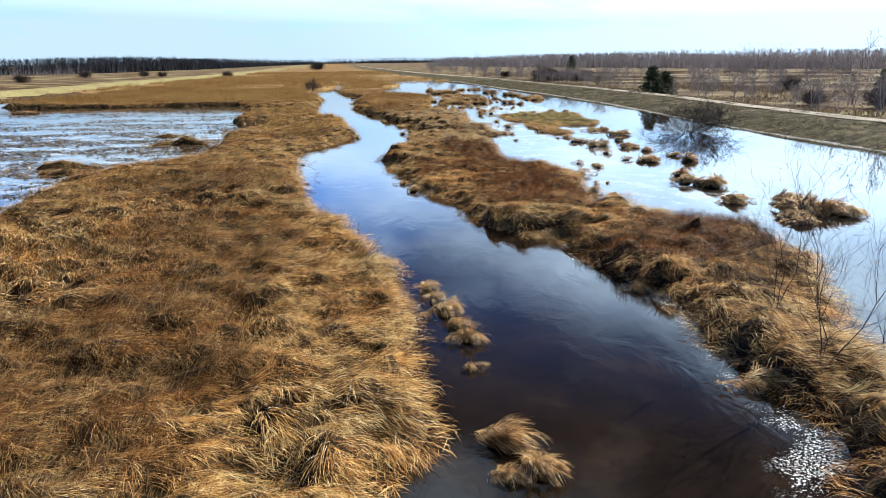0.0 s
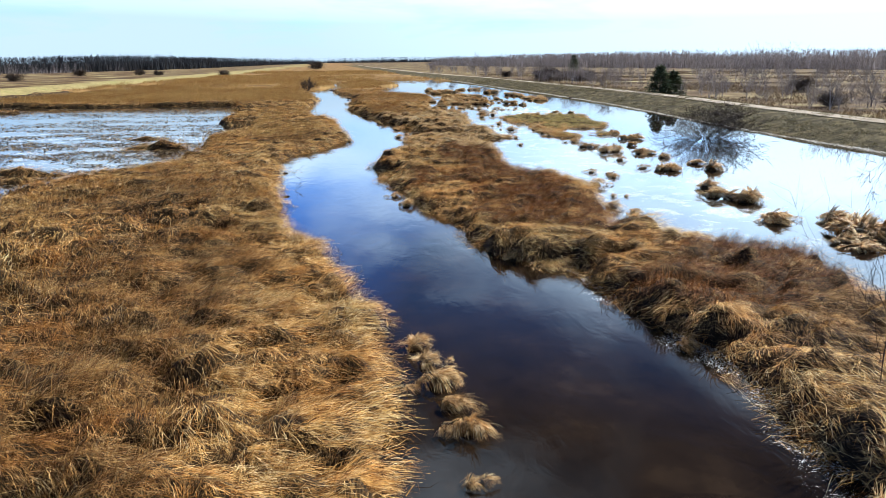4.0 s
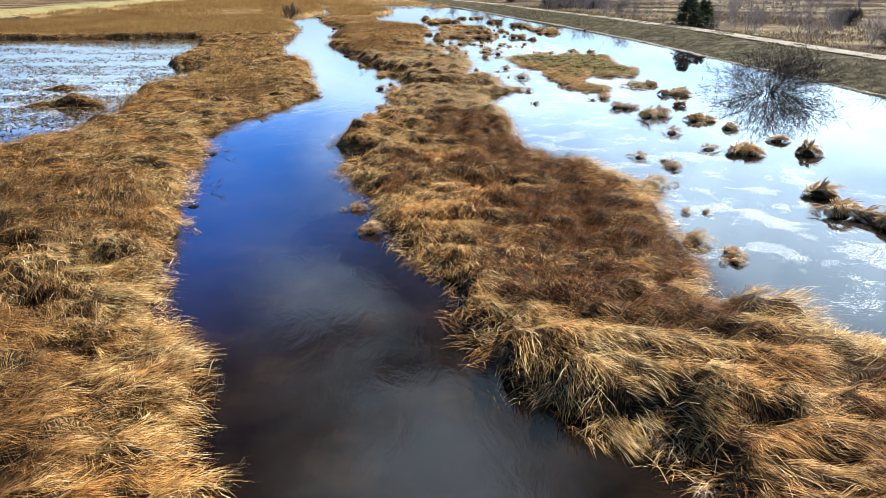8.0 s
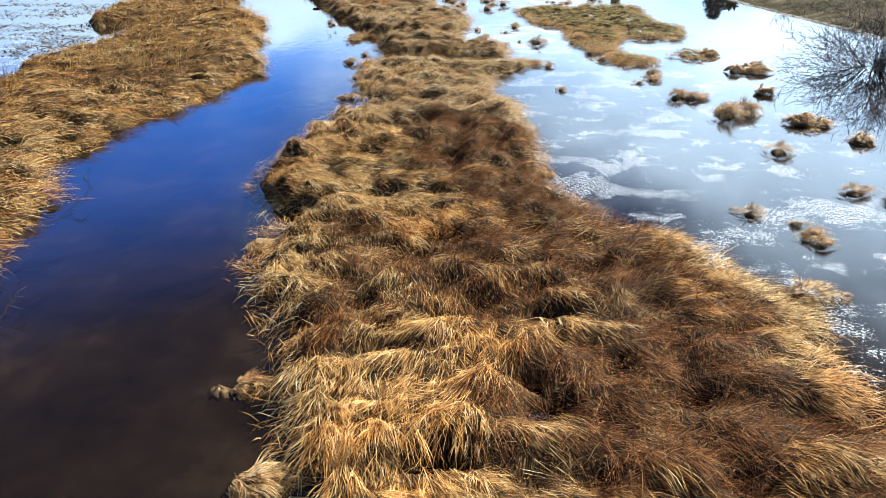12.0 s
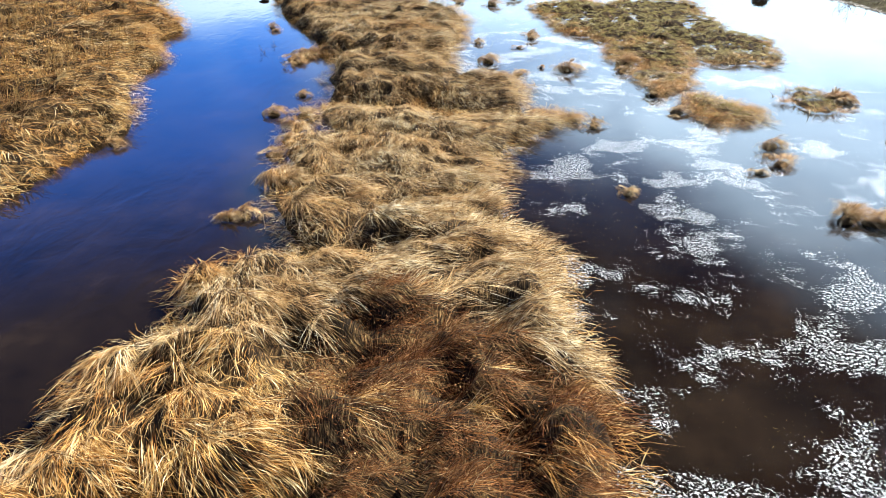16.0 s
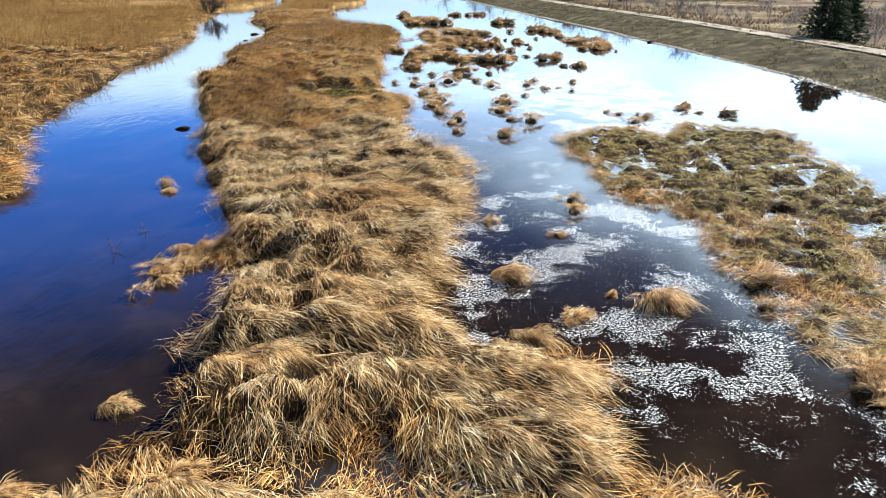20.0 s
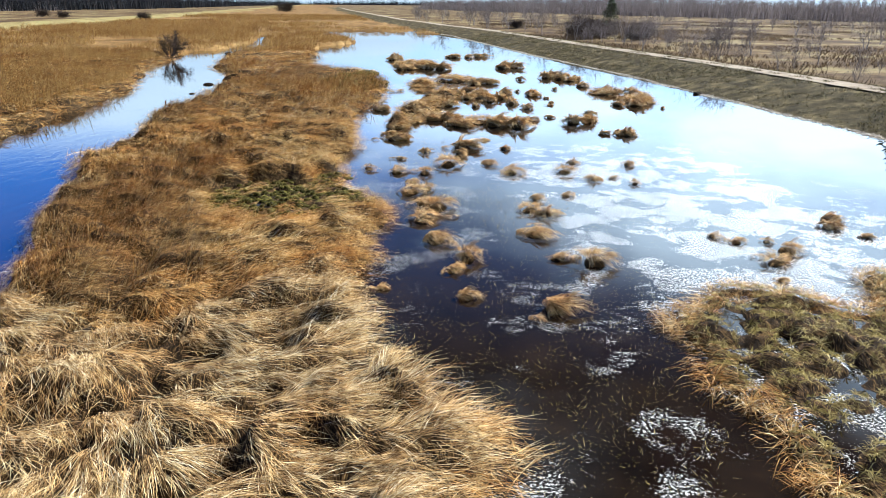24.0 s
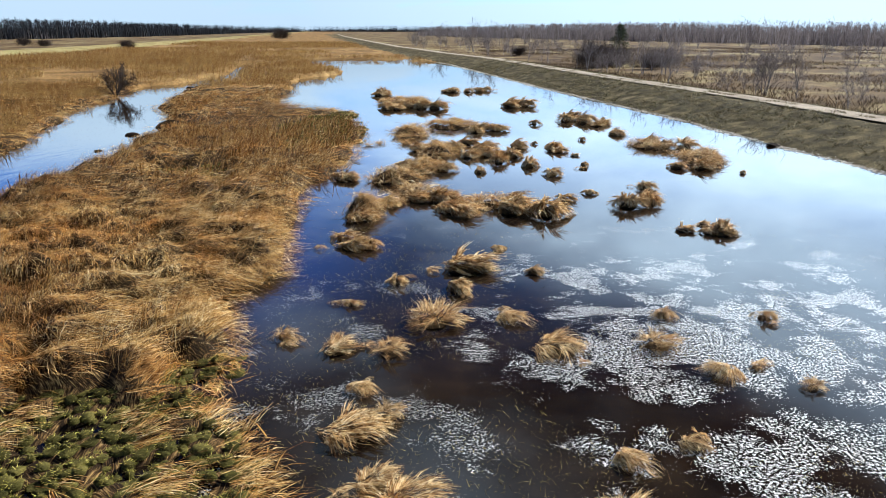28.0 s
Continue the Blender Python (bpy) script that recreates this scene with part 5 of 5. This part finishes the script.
# ---- trees ----
def tube(pts, radii, sides=5):
    """A tapering tube along points, as (points, triangles)."""
    co, f = [], []
    for j, (p, r) in enumerate(zip(pts, radii)):
        t = (pts[min(j + 1, len(pts) - 1)] - pts[max(j - 1, 0)])
        t = t / (np.linalg.norm(t) + 1e-9)
        a = np.cross(t, (0.31, 0.87, 0.2))
        a /= np.linalg.norm(a) + 1e-9
        b = np.cross(t, a)
        for s in range(sides):
            q = 2 * math.pi * s / sides
            co.append(p + r * (math.cos(q) * a + math.sin(q) * b))
    for j in range(len(pts) - 1):
        for s in range(sides):
            a, b = j * sides + s, j * sides + (s + 1) % sides
            f += [(a, b, b + sides), (a, b + sides, a + sides)]
    return np.array(co), np.array(f)


def grow(g, start, way, length, radius, depth, out, twist=0.35, lift=0.1, kids=(3, 5), fine=0.0):
    """Branches by splitting: fills out[depth] with tubes."""
    n = 4 if depth > 1 else 3
    pts, p, w = [start], start.copy(), way.copy()
    for _ in range(n):
        w = w + g.normal(0, twist / n ** 0.5, 3) + np.array((0, 0, lift / n))
        w /= np.linalg.norm(w)
        p = p + w * length / n
        pts.append(p.copy())
    if depth == 0:
        # a twig is a flat sliver
        s = np.cross(w, g.normal(0, 1, 3))
        s *= max(radius, fine) / (np.linalg.norm(s) + 1e-9)
        out.setdefault(0, []).append((np.array([start - s, start + s, pts[2] - s * 0.7, pts[2] + s * 0.7, pts[-1]]), np.array([(0, 1, 3), (0, 3, 2), (2, 3, 4)])))
        return
    radii = np.linspace(radius, radius * 0.45, len(pts))
    out.setdefault(depth, []).append(tube(pts, radii, 5 if depth > 2 else 3))
    for _ in range(int(g.integers(kids[0], kids[1] + 1))):
        k = int(g.integers(1, len(pts)))
        a = g.random() * 2 * math.pi
        side = np.cross(w, (math.cos(a), math.sin(a), 0.3))
        side /= np.linalg.norm(side) + 1e-9
        ang = 0.45 + 0.5 * g.random()
        v = w * math.cos(ang) + side * math.sin(ang)
        grow(g, pts[k], v, length * (0.5 + 0.25 * g.random()), radius * 0.5, depth - 1, out, twist, lift, kids, fine)


def bare_tree(seed, height, stems=1, spread_a=0.15, depth=3, radius=0.05, bark=TWIG, twig=TWIG, kids=(3, 5), name="bare_tree", fine=0.0):
    """A leafless tree: stems as trunk, then limbs and twigs. Stands on the origin."""
    g = np.random.default_rng(seed)
    out = {}
    for _ in range(stems):
        a = g.random() * 2 * math.pi
        lean = spread_a * (1 if stems < 5 else 0.15 + g.random())
        w = np.array((math.cos(a) * lean, math.sin(a) * lean, 1.0))
        w /= np.linalg.norm(w)
        base = np.array((math.cos(a), math.sin(a), 0)) * 0.06 * (stems - 1) ** 0.5 * (1 if stems < 5 else 2.2 * g.random())
        base[2] = -0.15
        grow(g, base, w, height * (0.6 + 0.15 * g.random()), radius, depth, out, 0.3, 0.15, kids, fine)
    top = new(name, merged("trunk", out[depth], bark))
    part("bough", merged("bough", out[depth - 1], bark), top)
    part("crown", merged("crown", [t for d in range(depth - 1) for t in out[d]], twig), top)
    return top


def conifer(seed, height, width, name="pine"):
    """Trunk, and whorls of boughs with needle sprays; the outline is ragged."""
    g = np.random.default_rng(seed)
    top = new(name, merged("trunk", [tube([np.array((0, 0, -0.2)), np.array((0.03, 0, height * 0.5)), np.array((0, 0.02, height * 0.97))], [height * 0.02, height * 0.013, 0.01])], TWIG))
    n = 420
    h = height * (0.06 + 0.93 * g.random(n) ** 1.15)
    reach = 1.25 * width / 2 * (1.02 - h / height) ** 0.6 * (0.65 + 0.5 * g.random(n))
    az = g.random(n) * 2 * math.pi
    parts = []
    for f in (0.35, 0.65, 0.95):
        root = np.stack([np.cos(az) * reach * f, np.sin(az) * reach * f, h - 0.1 * reach * f], 1)
        for _ in range(2):
            parts.append(blades(root, az + g.normal(0, 0.7, n), 0.30 + 0.30 * g.random(n), 0.10 + 0.08 * g.random(n), 30 * g.normal(0, 1, n), 20 + 30 * g.normal(0, 1, n), 2, None, 1.2))
    part("crown", merged("crown", parts, NEEDLE), top)
    boughs = [tube([np.array((0, 0, q)), np.array((math.cos(b) * w * 0.9, math.sin(b) * w * 0.9, q + 0.1 * w))], [0.03, 0.008], 3) for q, b, w in zip(h[:60], az[:60], reach[:60])]
    part("bough", merged("bough", boughs, TWIG), top)
    return top


def put(ob, x, y, s=1.0, turn=0.0, z=None):
    z = float(ground_height(np.array([x]), np.array([y]))[0]) if z is None else z
    ob.matrix_basis = Matrix.LocRotScale((x, y, z), Euler((0, 0, turn)), (s, s, s))
    return ob


# two young alders and a shrub beside the river
for seed, x, y, h in ((3, 8.2, 5.2, 3.0), (4, 7.6, 2.0, 3.4), (5, 9.8, 3.6, 3.2)):
    t = put(bare_tree(seed, h, 3, 0.3, 3, 0.013, kids=(5, 7)), x, y)
    tagged(t, "slender leafless alder sapling among riverbank sedge", "tree", "riverbank saplings")
# the willow that stands in the flood
t = put(bare_tree(11, 3.2, 36, 1.8, 3, 0.026, kids=(4, 6), name="willow_bush", fine=0.008), 21.2, 51.6, 1.2, 0, -0.05)
t.scale = (1.25, 1.25, 0.85)
tagged(t, "many-stemmed bare willow bush standing in flood water", "bush")
t = put(bare_tree(12, 4.2, 4, 0.5, 3, 0.15, kids=(7, 9), name="willow", fine=0.012), -32.2, 142.0, 1.0, 0, 0.0)
t.scale = (0.55, 0.55, 0.58)
tagged(t, "old pollard-shaped bare willow leaning over the river", "tree")
# pines beyond the flood bank
for seed, x, y, h, w in ((21, 33.2, 108, 4.6, 3.6), (22, 36.0, 110, 4.2, 3.8), (23, 41, 242, 7.5, 5.0), (25, 66, 98, 4.4, 2.6)):
    tagged(put(conifer(seed, h, w), x, y), "dark green young pine on the meadow", "tree", "pines")
# round bushes
first = bare_tree(31, 3.0, 26, 0.9, 2, 0.03, kids=(9, 12), name="round_bush", fine=0.02)
tagged(first, "dense round leafless bush, dark brown", "bush", "meadow bushes")
put(first, 24.8, 191, 1.35)
for x, y, s in ((29.5, 196, 1.3), (33, 186, 0.9), (38, 200, 1.2), (18, 250, 0.9), (-176, 316, 1.3), (-154, 329, 1.1), (-140, 318, 0.9), (-103, 300, 1.0), (-112, 545, 2.4), (-152, 230, 1.1), (52, 75, 0.9), (56, 70, 0.8), (48, 83, 0.7), (70, 92, 1.2), (62, 120, 1.0)):
    z = float(ground_height(np.array([x]), np.array([y]))[0])
    copy_thing(first, Matrix.LocRotScale((x, y, z), Euler((0, 0, x)), (s, s, s * 0.85)) @ Matrix.Diagonal((*[1 / q for q in first.scale], 1)))

# leafless birches and alders on the far side of the bank
kinds = [bare_tree(40 + k, 5.8, 2 + k % 2, 0.16, 3, 0.055, BIRCH if k % 2 else GREYTWIG, HAZE, (5, 6), fine=0.016) for k in range(6)]
for k, t in enumerate(kinds):
    tagged(t, "pale leafless birch on the wet meadow" if k % 2 else "grey leafless alder on the wet meadow", "tree", "meadow trees")
g = np.random.default_rng(5)
spots = []
while len(spots) < 130:
    y = 60 + 330 * g.random() ** 0.8
    x = float(levee_toe(y)) + 17 + 150 * g.random() ** 1.3
    if vnoise(np.array([x]), np.array([y]), 26, 81)[0] > 0.46:
        spots.append((x, y))
# a thicket behind the bank, and grey brush where the meadow dips
for _ in range(64):
    y = 100 + 90 * g.random()
    spots.append((float(levee_toe(y)) + 14.5 + 26 * g.random() ** 1.4, y))
for _ in range(26):
    y = 62 + 40 * g.random()
    spots.append((float(levee_toe(y)) + 17 + 22 * g.random(), y))
for n, (x, y) in enumerate(spots):
    s = (0.4 + 0.8 * g.random()) * (1.0 if n < 130 else 0.6)
    if n < 6:
        put(kinds[n], x, y, s, n)
    else:
        z = float(ground_height(np.array([x]), np.array([y]))[0])
        src = kinds[n % 6]
        copy_thing(src, Matrix.LocRotScale((x, y, z), Euler((0, 0, 6.28 * g.random())), (s, s, s)) @ Matrix.Diagonal((*[1 / q for q in src.scale], 1)))


# dead grass and scrub over the meadow
x, y = scatter(10, 190, 20, 340, 1.25)
d = x - levee_toe(y)
ok = (d > 12.5) & (vnoise(x, y, 14, 91) + 0.4 * vnoise(x, y, 4, 92) + 0.35 * step(26, 13, d) > 0.74)
x, y = x[ok], y[ok]
i = np.repeat(np.arange(len(x)), 7)
k = len(i)
rx, ry = x[i] + rng.normal(0, 0.5, k), y[i] + rng.normal(0, 0.5, k)
tall = 0.2 + 0.55 * vnoise(rx, ry, 11, 93) ** 2 + 0.25 * rng.random(k)
co = blades(np.stack([rx, ry, ground_height(rx, ry)], 1), rng.random(k) * 6.28, tall, 0.06 + 0.10 * rng.random(k), 75 + 0 * rx, 30 + 0 * rx, 1, None, 1.5)
tagged(new("meadow_scrub", merged("meadow_scrub", [co], blade_material("dead_scrub", [(0.0, (0.05, 0.033, 0.02)), (0.5, (0.115, 0.075, 0.042)), (1.0, (0.27, 0.19, 0.10))], (0.7, 0.7, 0.7), 0.25, 0.1))), "dead brown weeds and low scrub over the wet meadow", "scrub", kind="stuff")


def far_wood(name, label, spine, n, depth, tall, mat_trunk, mat_crown, per, crown_w, seed):
    """A far wood: thin trunks and fans of fine branches, tree by tree in one body."""
    g = np.random.default_rng(seed)
    u = g.random(n) * (len(spine) - 1)
    sp = np.array(spine, float)
    i = np.minimum(u.astype(int), len(spine) - 2)
    p = sp[i] + (sp[i + 1] - sp[i]) * (u - i)[:, None]
    x, y = p[:, 0] + g.random(n) * depth, p[:, 1] + g.random(n) * depth
    h = tall * (0.88 + 0.16 * g.random(n)) * (0.85 + 0.3 * vnoise(x, y, 90, seed))
    z = 0.2 + 0 * x
    trunk = blades(np.stack([x, y, z], 1), g.random(n) * 6.28, h * 0.82, 0.012 * h + 0.05, 90 + 0 * x, 90 + 0 * x, 1, None, 3)
    k = np.repeat(np.arange(n), per)
    m = len(k)
    f = 0.02 + 0.92 * g.random(m) ** 0.85
    wide = h[k] * 0.24 * crown_w * np.clip(1.0 - f, 0.0, 1) ** 0.75 * np.clip(0.35 + 1.6 * f, 0, 1)
    a, q = g.random(m) * 6.28, np.sqrt(g.random(m))
    root = np.stack([x[k] + np.cos(a) * wide * q, y[k] + np.sin(a) * wide * q, z[k] + h[k] * f], 1)
    crown = blades(root, a, h[k] * 0.15 * (0.4 + g.random(m)), 0.020 * h[k] * (0.4 + g.random(m)), 55 + 35 * g.random(m), 80 + 0 * f, 1, None, 3)
    # undergrowth closes the wood below
    u = g.integers(0, n, n * 14)
    low = blades(np.stack([x[u] + g.normal(0, 4, len(u)), y[u] + g.normal(0, 4, len(u)), 0 * u + 0.1], 1), g.random(len(u)) * 6.28, h[u] * (0.25 + 0.55 * g.random(len(u))), 0.075 * h[u], 80 + 0 * u, 90 + 0 * u, 1, None, 3)
    top = new(name, merged(name, [crown, low], mat_crown))
    part("timber", merged("timber", [trunk], mat_trunk), top)
    tagged(top, label, "forest", kind="stuff")


far_wood("birch_wood", "hazy grey leafless wood beyond the meadow", [(330, 90), (290, 170), (230, 260), (190, 340), (150, 420), (110, 490), (70, 560), (10, 700), (-40, 900)], 2900, 60, 10.2, GREYTWIG, HAZE, 64, 1.25, 301)
far_wood("far_wood", "distant blue-grey wood on low hills", [(900, 500), (700, 650), (500, 800), (250, 1100), (60, 1500)], 1300, 160, 19, GREYTWIG, HAZE, 44, 1.4, 302)
far_wood("pine_wood", "dark pine wood along the far side of the valley", [(-420, 300), (-360, 380), (-330, 450), (-325, 550), (-330, 650), (-345, 770), (-370, 900), (-420, 1300), (-480, 2000)], 2700, 70, 11.5, TWIG, FAR_PINE, 60, 1.25, 303)
far_wood("birch_wood", "thin leafless wood in front of the pines", [(-300, 250), (-290, 420), (-300, 600)], 260, 40, 6, GREYTWIG, HAZE, 60, 1.0, 304)
far_wood("far_wood", "faint low wood closing the valley far off", [(-900, 2100), (-500, 2500), (-200, 2600), (100, 2300), (300, 1800)], 1000, 240, 20, TWIG, FAR_PINE, 36, 2.6, 305)


# ---- driftwood ----
def drift_branch(seed, x, y, length):
    g = np.random.default_rng(seed)
    out = {}
    a = g.random() * 6.28
    grow(g, np.array((0.0, 0.0, -0.03)), np.array((math.cos(a), math.sin(a), 0.22)), length * 0.6, 0.010, 2, out, 0.4, 0.05, (3, 5), 0.004)
    top = new("drift_branch", merged("drift_branch", out[2] + out[1], TWIG))
    part("crown", merged("crown", out[0], TWIG), top)
    top.location = (x, y, 0.0)
    tagged(top, "dead forked branch sticking out of the river", "branch", "driftwood")


for n, (x, y, l) in enumerate(((-8.0, 27.6, 1.1), (-7.2, 22.6, 0.9), (-3.6, 15.2, 0.9), (-9.6, 32.6, 1.2), (-9.3, 30.0, 0.8), (-2.9, 13.0, 0.7), (-10.3, 36.0, 1.0), (-6.9, 62.5, 0.8), (-7.0, 61.0, 0.6), (4.4, 12.8, 0.8))):
    drift_branch(600 + n, x, y, l)
